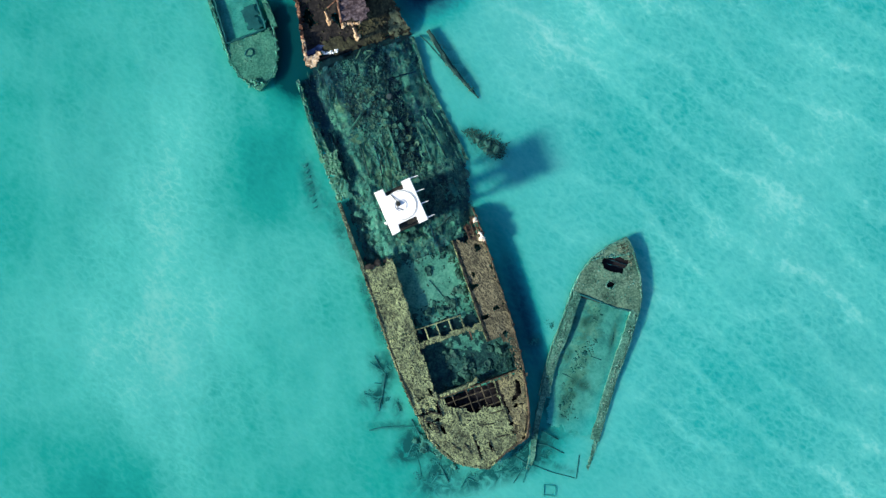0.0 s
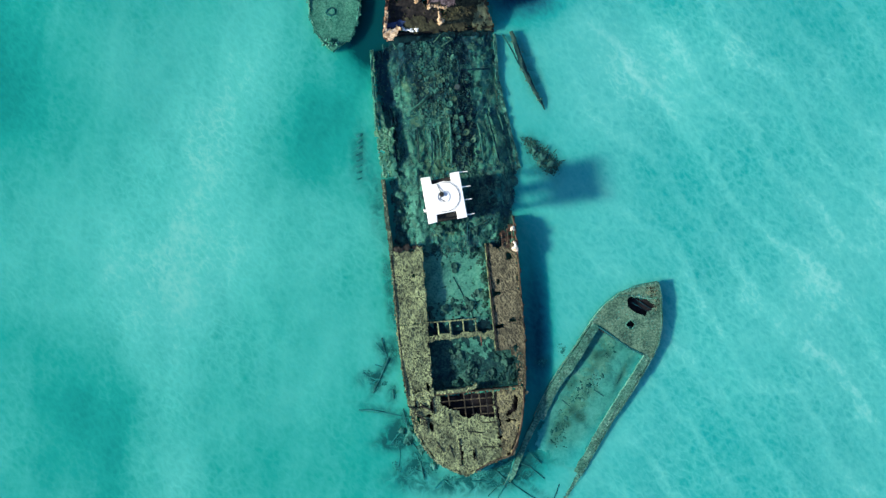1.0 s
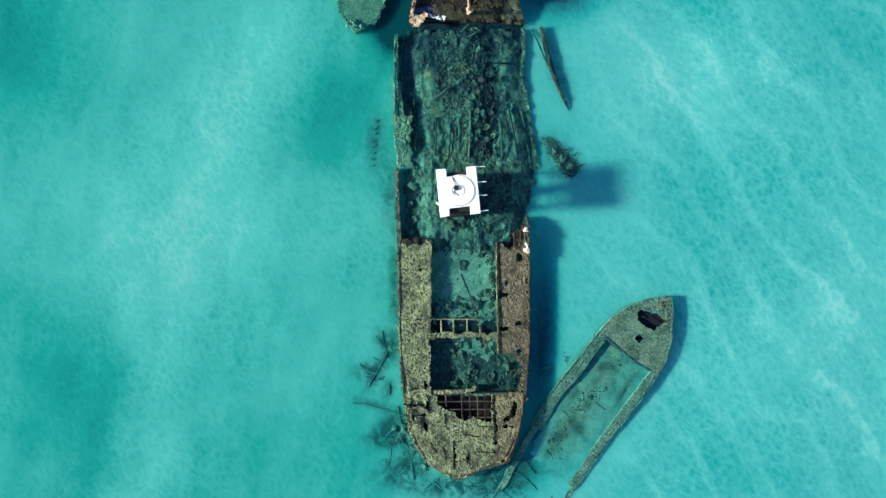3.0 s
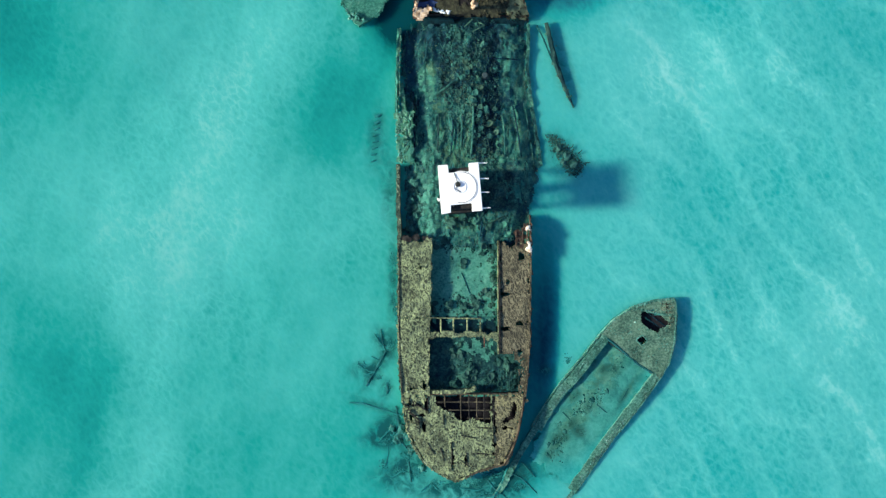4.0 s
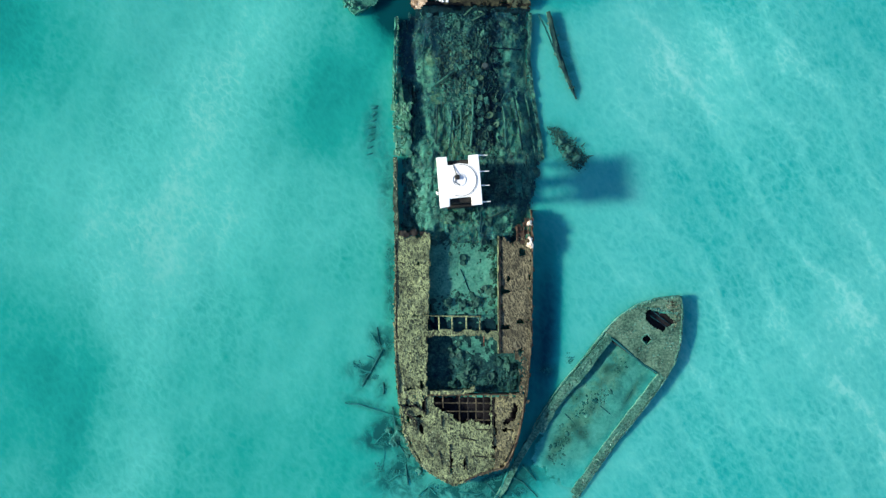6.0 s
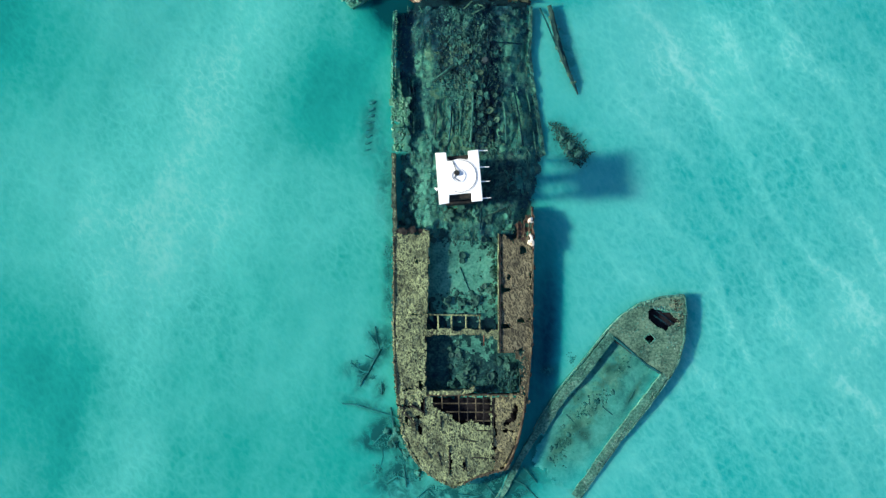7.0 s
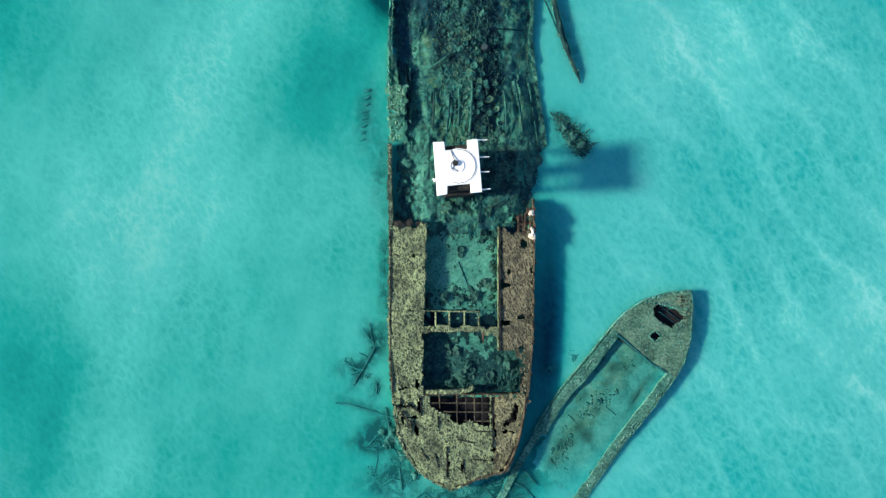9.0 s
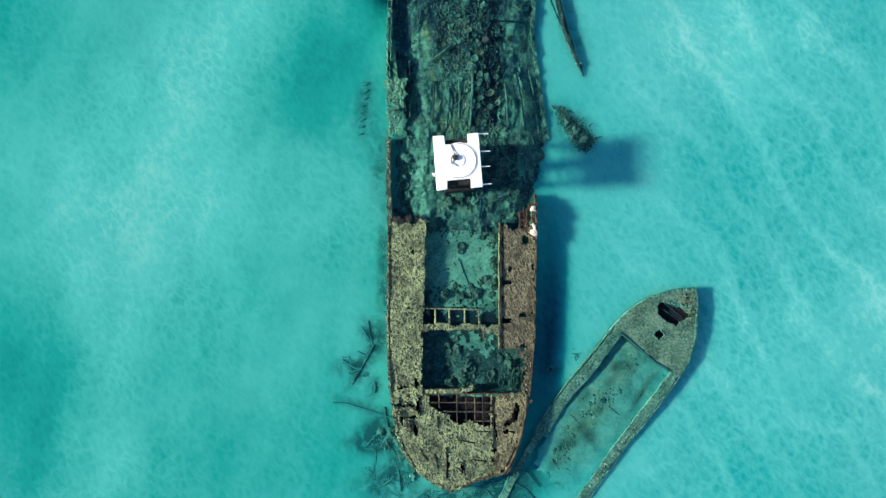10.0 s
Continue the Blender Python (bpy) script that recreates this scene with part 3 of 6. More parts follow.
def tube_mesh(name, rows, material, sides=7, rough=0.0, step=0.35, seed=1):
    """A pipe, spar or log along rows of x, y, z, radius, closed at both ends."""
    path = np.array(rows, float)
    far = np.r_[0, np.cumsum(np.linalg.norm(np.diff(path[:, :3], axis=0), axis=1))]
    at = np.linspace(0, far[-1], max(2, int(far[-1] / step) + 1))
    path = np.stack([np.interp(at, far, path[:, k]) for k in range(4)], -1)
    rng = np.random.default_rng(seed)
    way = np.gradient(path[:, :3], axis=0)
    way /= np.linalg.norm(way, axis=1, keepdims=True)
    verts, faces = [], []
    for (x, y, z, r), w in zip(path, way):
        w = Vector(w)
        u = w.orthogonal().normalized()
        if abs(w.z) < 0.9:
            u = w.cross(Vector((0, 0, 1))).normalized()
        v = w.cross(u)
        for k in range(sides):
            a = 2 * math.pi * k / sides
            q = r * (1 + rng.uniform(-rough, rough))
            verts.append(Vector((x, y, z)) + u * (q * math.cos(a)) + v * (q * math.sin(a)))
    for i in range(len(path) - 1):
        for k in range(sides):
            a, b = i * sides + k, i * sides + (k + 1) % sides
            faces.append((a, b, b + sides, a + sides))
    faces += [tuple(range(sides - 1, -1, -1)), tuple(range((len(path) - 1) * sides, len(path) * sides))]
    return mesh(name, verts, faces, material)


def box_mesh(name, x0, x1, y0, y1, z0, z1, material, bevel=0.03, turn=0.0):
    bm = bmesh.new()
    bmesh.ops.create_cube(bm, size=1.0)
    bmesh.ops.scale(bm, vec=(x1 - x0, y1 - y0, z1 - z0), verts=bm.verts)
    bmesh.ops.bevel(bm, geom=bm.edges[:], offset=bevel, segments=1, affect="EDGES")
    bmesh.ops.transform(bm, matrix=pose((x0 + x1) / 2, (y0 + y1) / 2, (z0 + z1) / 2, 0, 0, turn), verts=bm.verts)
    me = bpy.data.meshes.new(name)
    bm.to_mesh(me)
    bm.free()
    me.materials.append(material)
    return me


def lump(seed, level=1, rough=0.35):
    """Vertices and faces of an irregular clump about one across."""
    bm = bmesh.new()
    bmesh.ops.create_icosphere(bm, subdivisions=level, radius=0.5)
    shift = Vector((seed * 3.1, seed * 1.7, seed * 2.3))
    for v in bm.verts:
        v.co *= 1 + rough * 2 * noise.noise(v.co * 2.2 + shift) + rough * noise.noise(v.co * 5.0 + shift)
    verts = np.array([v.co for v in bm.verts])
    faces = [[v.index for v in f.verts] for f in bm.faces]
    bm.free()
    return verts, np.array(faces)


SMALL = [lump(k, 1, 0.35) for k in range(6)]
JAGGED = [lump(k + 60, 2, 0.6) for k in range(8)]
LARGE = [lump(k + 20, 3, 0.5) for k in range(6)]


def clumps_mesh(name, spots, material, shapes=SMALL, seed=1):
    """Many clumps joined in one mesh; spots: rows of x, y, z, size, flatness."""
    rng = np.random.default_rng(seed)
    verts, faces, count = [], [], 0
    for x, y, z, size, flat in spots:
        v, f = shapes[rng.integers(len(shapes))]
        a = rng.uniform(0, 2 * math.pi)
        c, s = math.cos(a), math.sin(a)
        sx, sy = size * rng.uniform(0.75, 1.3), size * rng.uniform(0.75, 1.3)
        p = v * (sx, sy, size * flat)
        verts.append(np.stack([p[:, 0] * c - p[:, 1] * s + x, p[:, 0] * s + p[:, 1] * c + y, p[:, 2] + z], -1))
        faces.append(f + count)
        count += len(v)
    return mesh(name, np.concatenate(verts), np.concatenate(faces), material, True)


def plate_coral(name, seed, material):
    """A shallow round cup of coral about two across, its rim raised and uneven."""
    rng = np.random.default_rng(900 + seed)
    sides, profile = 14, ((0.0, 0.10), (0.35, 0.08), (0.68, 0.16), (0.88, 0.32), (1.0, 0.22), (0.85, -0.2))
    wave = 1 + 0.09 * np.sin(np.arange(sides) * 2 * math.pi / sides * 3 + seed) + rng.uniform(-0.06, 0.06, sides)
    verts = [(r * w * math.cos(2 * math.pi * k / sides), r * w * math.sin(2 * math.pi * k / sides), z + 0.05 * (w - 1)) for r, z in profile for k, w in enumerate(wave)]
    faces = [(i * sides + k, i * sides + (k + 1) % sides, (i + 1) * sides + (k + 1) % sides, (i + 1) * sides + k) for i in range(len(profile) - 1) for k in range(sides)]
    return mesh(name, verts, faces, material, True)


def strands_mesh(name, rows, material, seed=1):
    """Long weed strands that lie along the current: rows of x, y, z, length, width, turn in degrees."""
    rng = np.random.default_rng(seed)
    verts, faces = [], []
    for x, y, z, length, width, turn in rows:
        a, bend, first = radians(turn), rng.uniform(-0.5, 0.5), len(verts)
        for i in range(5):
            t = i / 4
            u, v = (t - 0.5) * length, bend * width * 4 * math.sin(t * math.pi)
            w = width * (0.35 + 0.65 * math.sin(math.pi * (0.12 + 0.76 * t)))
            for side, up in ((-1, 0.0), (0, width * 0.5), (1, 0.0)):
                q = v + side * w * 0.5
                verts.append((x + u * math.cos(a) - q * math.sin(a), y + u * math.sin(a) + q * math.cos(a), z + up + 0.03 * math.sin(t * 9 + x)))
        for i in range(4):
            p = first + 3 * i
            faces += [(p, p + 3, p + 4, p + 1), (p + 1, p + 4, p + 5, p + 2)]
    return mesh(name, verts, faces, material, True)


def strewn(outline, count, seed, holes=()):
    """Random points inside an outline."""
    rng = np.random.default_rng(seed)
    xs, ys = [p[0] for p in outline], [p[1] for p in outline]
    out = np.zeros((0, 2))
    while len(out) < count:
        x, y = rng.uniform(min(xs), max(xs), count), rng.uniform(min(ys), max(ys), count)
        ok = within(outline, x, y)
        for hole in holes:
            ok &= ~within(hole, x, y)
        out = np.concatenate([out, np.stack([x[ok], y[ok]], -1)])
    return out[:count]


def blot(x, y, rx, ry, seed=1, points=10):
    """An uneven closed outline round a point."""
    rng = np.random.default_rng(seed)
    r = 1 + rng.uniform(-0.28, 0.28, points)
    return [(x + rx * r[k] * math.cos(2 * math.pi * k / points), y + ry * r[k] * math.sin(2 * math.pi * k / points)) for k in range(points)]


def tuft_spots(x, y, rx, ry, count, z, seed, small=0.05, big=0.2, flat=0.25):
    """Rows for clumps_mesh: a cluster that thins out towards its rim."""
    rng = np.random.default_rng(seed)
    return [(x + rng.normal(0, rx * 0.5), y + rng.normal(0, ry * 0.5), z, rng.uniform(small, big), flat) for _ in range(count)]


# ---- the sea ----
def build_sea():
    far = [150.0, 350.0, 800.0, 1800.0]
    gx = np.r_[[-v for v in reversed(far)], np.linspace(-62, 70, 331), far]
    gy = np.r_[[-v for v in reversed(far)], np.linspace(-52, 58, 276), far]
    X, Y = np.meshgrid(gx, gy, indexing="ij")
    fade = np.clip((75 - np.hypot(X, Y)) / 20, 0, 1)
    Z = 0.22 * (smooth_noise(X, Y, 9.0, 5) - 0.5) + 0.05 * (smooth_noise(X + 0.4 * Y, Y - 0.3 * X, 2.2, 6) - 0.5)
    # flat bed round and under the wrecks, so that they rest on it
    calm = np.clip((np.hypot((X - 3) / 14, (Y - 3) / 24) - 0.8) / 0.5, 0.12, 1)
    Z = Z * fade * calm
    # bed lowered along the lee side of the hull, to go with the shadow painted there
    Z = Z - 0.4 * np.exp(-(((X - 7.3 - 0.04 * Y) / 0.9) ** 2)) * np.clip((3.5 - Y) / 3, 0, 1) * np.clip((Y + 17) / 4, 0, 1)
    m = len(gy)
    i, j = np.meshgrid(np.arange(len(gx) - 1), np.arange(m - 1), indexing="ij")
    a = (i * m + j).ravel()
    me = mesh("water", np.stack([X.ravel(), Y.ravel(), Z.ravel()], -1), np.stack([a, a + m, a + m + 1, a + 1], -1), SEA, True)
    tagged(new("water", me), "clear turquoise shallow sea over pale rippled sand", "water", kind="structure")


build_sea()

# ---- the long wreck ----
DECK = 1.02
HULL_WEST = [(-3.99, 1.82), (-3.98, -0.36), (-4.01, -4.8), (-3.96, -8.02), (-3.79, -10.03), (-3.38, -12.85), (-2.89, -14.45), (-1.96, -15.85), (-0.55, -16.85), (0.66, -17.33), (1.42, -17.0)]
HULL_EAST = [(6.67, 3.9), (6.67, 0.47), (6.64, -2.35), (6.56, -6.38), (6.4, -8.39), (6.28, -10.0), (6.08, -11.21), (5.68, -13.22), (5.16, -14.83), (4.68, -15.95), (2.67, -16.44), (1.42, -17.0)]
HATCH = [(-1.09, -10.40), (3.38, -10.46), (3.39, -12.82), (2.6, -12.5), (1.86, -12.2), (1.2, -12.6), (0.65, -12.3), (0.25, -11.83), (-0.3, -11.6), (-1.09, -11.07)]


def deck_height(x, y):
    return DECK + 0.10 * (smooth_noise(x, y, 1.6, 11) - 0.5) + 0.06 * (smooth_noise(x, y, 0.5, 12) - 0.5)


def bed_height(x, y):
    """Top of the drowned forward hull: low along the west side, heaped along the middle, with a few ribs."""
    z = 0.20 + 0.24 * (smooth_noise(x, y, 1.7, 31) - 0.5) + 0.16 * (smooth_noise(x, y, 0.55, 32) - 0.5) + 0.10 * (smooth_noise(x, y, 0.25, 34) - 0.5)
    z = z + 0.42 * np.exp(-(((x - 2.0) / 1.6) ** 2)) * np.clip((y - 8.0) / 4, 0, 1)
    z = z + 0.16 * np.clip((x + 2.6) / 1.5, 0, 1)
    # the east edge sinks into the sand
    edge = 6.35 + 0.95 * np.clip(1 - np.abs(y - 8.3) / 5.5, 0, 1)
    z = z * np.clip((edge - x) / 1.3, 0.15, 1)
    z = z + 0.05 * np.clip(np.sin((x + 0.35 * np.sin(y * 0.5)) * 3.7), 0, 1) * (smooth_noise(x * 1.5, y * 0.4, 1.0, 33) > 0.55)
    return z


def bare_silt(x, y):
    """Where the drowned hull is smooth silt with little growth on it."""
    east, west = within([(3.7, 18.4), (6.2, 18.6), (6.1, 14.2), (5.6, 11.5), (4.4, 12.6)], x, y), within([(-2.2, 18.4), (-0.6, 18.2), (-0.7, 9.5), (-2.2, 9.5)], x, y)
    west |= within([(-2.4, 7.4), (-0.6, 7.0), (-0.7, 2.4), (-2.1, 2.2)], x, y)
    return bool(east | west) and smooth_noise(x, y, 0.7, 130) > 0.3


def hold_height(x, y):
    return 0.2 - 0.16 * np.clip((-5.6 - y) / 0.8, 0, 1) + 0.10 * smooth_noise(x, y, 1.1, 41) + 0.05 * smooth_noise(x, y, 0.4, 42)


def build_wreck():
    ship = thing("shipwreck", "long half-sunken steel dredger wreck, crusted with oysters and algae", "shipwreck", (1.3, -5.0, 0.0))
    # decks that stand at the surface
    west = [(-3.97, 1.8), (-3.5, 2.05), (-3.1, 1.75), (-2.6, 1.95), (-2.1, 1.7), (-1.6, 2.1), (-1.24, 1.99), (-1.35, -2.38), (-1.45, -4.2), (-4.0, -4.2)]
    part("deck_plate", sheet_mesh("deck_plate", west, deck_height, 0.14, 0.115, OYSTER_DECK, [blot(-2.17, -0.24, 0.22, 0.2, 3)], seed=51, gnaw=0.25), ship, "grey-green oyster-crusted side deck")
    west2 = [(-4.0, -4.25), (-1.45, -4.25), (-1.52, -6.5), (-1.57, -10.38), (-3.75, -10.38), (-3.96, -8.02)]
    cracks = [blot(-2.9, -9.9, 0.5, 0.12, 5), blot(-1.9, -9.6, 0.12, 0.45, 6), blot(-3.2, -3.2, 0.14, 0.5, 8)]
    part("deck_plate", sheet_mesh("deck_plate", west2, deck_height, 0.14, 0.115, OYSTER_DECK, cracks, seed=52, gnaw=0.25), ship, "grey-green oyster-crusted side deck")
    stern = [(-3.75, -10.43), (3.55, -10.43), (3.55, -14.3), (3.7, -14.4), (3.7, -16.1), (2.67, -16.4), (1.42, -16.95), (0.66, -17.25), (-0.55, -16.78), (-1.96, -15.78), (-2.85, -14.4), (-3.35, -12.85)]
    torn = [HATCH, blot(-2.75, -11.2, 0.7, 0.13, 12), blot(-1.75, -11.1, 0.13, 0.7, 13), blot(-2.3, -12.0, 0.5, 0.12, 14), blot(-2.0, -12.9, 0.13, 0.5, 15), blot(0.35, -15.4, 0.11, 0.9, 16), blot(1.35, -15.6, 0.14, 0.5, 17), blot(-2.95, -12.2, 0.12, 0.5, 19)]
    part("deck_plate", sheet_mesh("deck_plate", stern, deck_height, 0.14, 0.115, OYSTER_DECK, torn, seed=53, gnaw=0.5), ship, "cracked oyster-crusted stern deck")
    quarter = [(3.76, -10.43), (6.2, -10.3), (6.02, -11.21), (5.6, -13.22), (5.08, -14.83), (4.6, -15.85), (3.76, -16.05)]
    gaps = [[(5.15, -11.0), (5.5, -11.1), (5.35, -12.2), (4.4, -12.75), (4.35, -12.45), (4.9, -12.0)], blot(4.75, -13.02, 0.5, 0.14, 22), blot(5.2, -14.6, 0.07, 0.7, 23)]
    part("deck_plate", sheet_mesh("deck_plate", quarter, deck_height, 0.14, 0.115, QUARTER, gaps, seed=54, gnaw=0.6), ship, "brown-green crusted quarter deck")
    east = [(4.18, 1.55), (4.6, 1.75), (5.2, 1.1), (5.4, 1.75), (6.6, 1.9), (6.62, 0.47), (6.58, -2.35), (6.5, -6.38), (6.42, -7.6), (5.55, -7.5), (5.5, -7.05), (4.14, -7.19)]
    eaten = [blot(4.74, -1.43, 0.2, 0.2, 31), blot(4.5, -2.36, 0.4, 0.2, 32), blot(5.7, -4.65, 0.3, 0.22, 33), blot(4.5, -5.15, 0.4, 0.16, 34), blot(5.86, 0.67, 0.28, 0.24, 35), blot(5.75, -7.0, 0.22, 0.3, 36)]
    part("deck_plate", sheet_mesh("deck_plate", east, deck_height, 0.14, 0.115, BROWN_DECK, eaten, seed=55, gnaw=0.7), ship, "worn brown side deck with painted ripple light")
    strip = [(5.75, -7.5), (6.42, -7.6), (6.3, -9.2), (6.2, -10.3), (5.72, -10.3), (5.85, -8.8)]
    part("deck_plate", sheet_mesh("deck_plate", strip, deck_height, 0.14, 0.115, BROWN_DECK, (), seed=56, gnaw=1.0), ship, "narrow brown deck strip")
    # hull sides
    part("rail", tube_mesh("rail", [(6.0, -10.6, DECK + 0.08, 0.07), (5.86, -11.9, DECK + 0.1, 0.08), (5.5, -13.6, DECK + 0.1, 0.09), (5.0, -15.0, DECK + 0.1, 0.09), (4.45, -15.85, DECK + 0.05, 0.06)], RAIL, 7, 0.35), ship, "orange-brown rusted edge rail")
    rim = DECK + 0.05
    part("hull_side", ribbon_mesh("hull_side", [(x, y, rim - 0.05) for x, y in HULL_WEST], -0.14, -0.15, OYSTER_DECK, 0.03, 0.25, 61), ship, "rusted side plating")
    part("hull_side", ribbon_mesh("hull_side", [(x, y, rim + 0.03) for x, y in HULL_EAST[1:]], 0.14, -0.6, RUST_RIM, 0.03, 0.25, 62), ship, "rusted side plating")
    part("bulwark", ribbon_mesh("bulwark", [(6.67, 3.95, 0.5), (6.69, 3.3, 1.1), (6.68, 2.2, 1.35), (6.67, 0.47, 1.25)], 0.12, -0.15, RUST_BROWN, 0.12, 0.18, 63), ship, "jagged rusted bulwark remnant")
    part("gutter_edge", ribbon_mesh("gutter_edge", [(-3.83, 1.7, DECK + 0.06), (-3.84, -4.8, DECK + 0.06), (-3.8, -8.0, DECK + 0.06), (-3.62, -10.2, DECK + 0.05)], 0.07, DECK - 0.1, DARK_STEEL, 0.02, 0.2, 161, 0.4), ship, "dark rusted gutter edge")
    part("bulwark", ribbon_mesh("bulwark", [(-4.13, 8.05, 0.75), (-4.08, 4.49, 0.85), (-3.99, 1.7, 0.95)], -0.3, -0.15, CORNER_MOSS, 0.06, 0.25, 64), ship, "crusted bulwark top")
    # inner hold walls under the deck edges, and a narrow gutter beside the brown deck
    part("hold_coaming", ribbon_mesh("hold_coaming", [(4.16, 1.9, DECK + 0.1), (4.18, -7.15, DECK + 0.1)], 0.09, 0.0, DARK_STEEL, 0.02, 0.3, 65), ship, "dark rusted coaming")
    part("hold_coaming", ribbon_mesh("hold_coaming", [(4.02, 1.9, DECK + 0.02), (4.04, -7.15, DECK + 0.02)], 0.06, 0.0, OYSTER_DECK, 0.02, 0.3, 66), ship, "crusted coaming lip")
    part("hold_coaming", ribbon_mesh("hold_coaming", [(-1.30, 1.9, DECK - 0.08), (-1.41, -2.4, DECK - 0.08), (-1.6, -10.4, DECK - 0.08)], 0.07, 0.0, DARK_STEEL, 0.02, 0.3, 67), ship, "dark rusted coaming")
    part("bulkhead", ribbon_mesh("bulkhead", [(-1.5, -10.3, DECK), (5.7, -10.26, DECK)], 0.10, 0.0, RUST_RIM, 0.03, 0.25, 68), ship, "rusted cross bulkhead")
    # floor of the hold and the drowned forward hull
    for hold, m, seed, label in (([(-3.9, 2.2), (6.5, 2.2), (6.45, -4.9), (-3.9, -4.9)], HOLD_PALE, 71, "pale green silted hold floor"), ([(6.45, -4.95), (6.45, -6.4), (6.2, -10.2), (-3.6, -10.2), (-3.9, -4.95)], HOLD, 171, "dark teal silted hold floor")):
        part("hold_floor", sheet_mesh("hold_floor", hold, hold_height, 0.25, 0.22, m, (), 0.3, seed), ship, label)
    # floor painted with the darkness of the opening above it
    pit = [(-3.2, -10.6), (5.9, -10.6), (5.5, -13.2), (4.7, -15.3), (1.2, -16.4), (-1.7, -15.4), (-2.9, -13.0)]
    part("hold_floor", sheet_mesh("hold_floor", pit, 0.12, 0.15, 0.3, PIT, (), 0.3, 70), ship, "floor below the stern hatch, painted dark for its shade")
    fore = [(-1.9, 19.2), (-3.2, 18.9), (-3.7, 18.4), (-3.5, 14.0), (-3.3, 8.3), (-3.45, 1.4), (6.5, 1.4), (6.62, 4.0), (7.36, 8.0), (7.2, 9.45), (6.79, 11.9), (6.5, 13.94), (6.29, 16.0), (6.35, 19.2)]
    # navy sheet added to paint the dark of the gap in the hull
    part("break_gap_sheet", sheet_mesh("break_gap_sheet", [(-2.2, 20.2), (6.4, 19.9), (6.35, 18.9), (3.4, 19.1), (2.0, 18.7), (-0.4, 19.0), (-2.6, 18.9)], lambda x, y: 0.1 + 0.1 * smooth_noise(x, y, 0.6, 70), 0.25, 0.16, NAVY, (), 0.4, 69, 0.8), ship, "dark sheet painted for the deep gap in the hull")
    part("drowned_hull", sheet_mesh("drowned_hull", fore, bed_height, 0.5, 0.11, REEF, (), 0.4, 72, 0.6), ship, "dark green algae-covered sunken hull bottom")
    part("side_plate", ribbon_mesh("side_plate", [(-3.85, 18.9, 0.75), (-3.98, 15.5, 0.8), (-4.0, 14.2, 0.85), (-4.05, 12.2, 0.85)], 0.16, -0.1, SUNK_TEAL, 0.05, 0.25, 73), ship, "thin standing side plate")
    part("side_plate", ribbon_mesh("side_plate", [(-3.55, 14.6, 0.6), (-3.3, 12.2, 0.7)], 0.3, 0.0, ALGAE_PALE, 0.06, 0.25, 74), ship)
    part("deck_plate", sheet_mesh("deck_plate", [(-4.15, 12.3), (-2.78, 12.25), (-2.8, 10.2), (-4.15, 10.1)], lambda x, y: 0.72 + 0.08 * smooth_noise(x, y, 0.5, 75), 0.1, 0.13, ALGAE_PALE, [blot(-3.8, 10.45, 0.4, 0.12, 76)], seed=76, gnaw=0.6), ship, "pale green sunken plate")
    part("deck_plate", sheet_mesh("deck_plate", [(-4.1, 10.0), (-2.8, 10.1), (-2.75, 8.1), (-4.0, 8.2)], lambda x, y: 0.45 + 0.08 * smooth_noise(x, y, 0.5, 77), 0.1, 0.13, DRIFT, (), seed=77, gnaw=0.8), ship, "silt-covered sunken plate")
    tufts = [(x, y, 0.78, RNG.uniform(0.08, 0.22), 0.35) for x, y in strewn([(-4.1, 12.2), (-2.85, 12.2), (-2.85, 10.3), (-4.1, 10.2)], 90, 176)]
    tufts += [(x, y, 0.48, RNG.uniform(0.1, 0.25), 0.3) for x, y in strewn([(-4.0, 10.0), (-2.85, 10.0), (-2.85, 8.3), (-3.9, 8.3)], 50, 177)]
    tufts += [(x + 0.14 + RNG.normal(0, 0.06), y, z - 0.02, RNG.uniform(0.07, 0.15), 0.5) for x, y, z in along([(-3.85, 18.9, 0.75), (-3.98, 15.5, 0.8), (-4.05, 12.2, 0.85)], 0.16)]
    part("algae_tuft", clumps_mesh("algae_tuft", tufts, ALGAE_PALE, JAGGED, seed=178), ship, "pale green algae tufts", "stuff")
    part("side_plate", ribbon_mesh("side_plate", [(-2.72, 13.9, 0.6), (-2.66, 11.5, 0.66), (-2.6, 9.3, 0.6)], 0.10, 0.1, NAVY, 0.06, 0.2, 78), ship, "dark standing plate")
    part("side_plate", ribbon_mesh("side_plate", [(-2.45, 13.6, 0.55), (-2.4, 9.6, 0.55)], 0.08, 0.1, ALGAE, 0.06, 0.2, 79), ship)
    east_rim = [(6.42, 19.3, 0.4), (6.29, 16.0, 0.3), (6.48, 14.1, 0.26), (6.53, 13.6, 0.2), (6.79, 11.9, 0.2), (7.2, 9.45, 0.18), (7.4, 7.9, 0.1)]
    part("hull_side", ribbon_mesh("hull_side", east_rim, -0.25, -0.1, ALGAE, 0.05, 0.25, 80), ship, "algae-covered side plating")
    part("hull_side", ribbon_mesh("hull_side", [(6.3, 12.6, 0.24), (6.8, 9.4, 0.2), (6.98, 7.6, 0.18)], 0.08, 0.0, ALGAE, 0.04, 0.25, 81), ship)
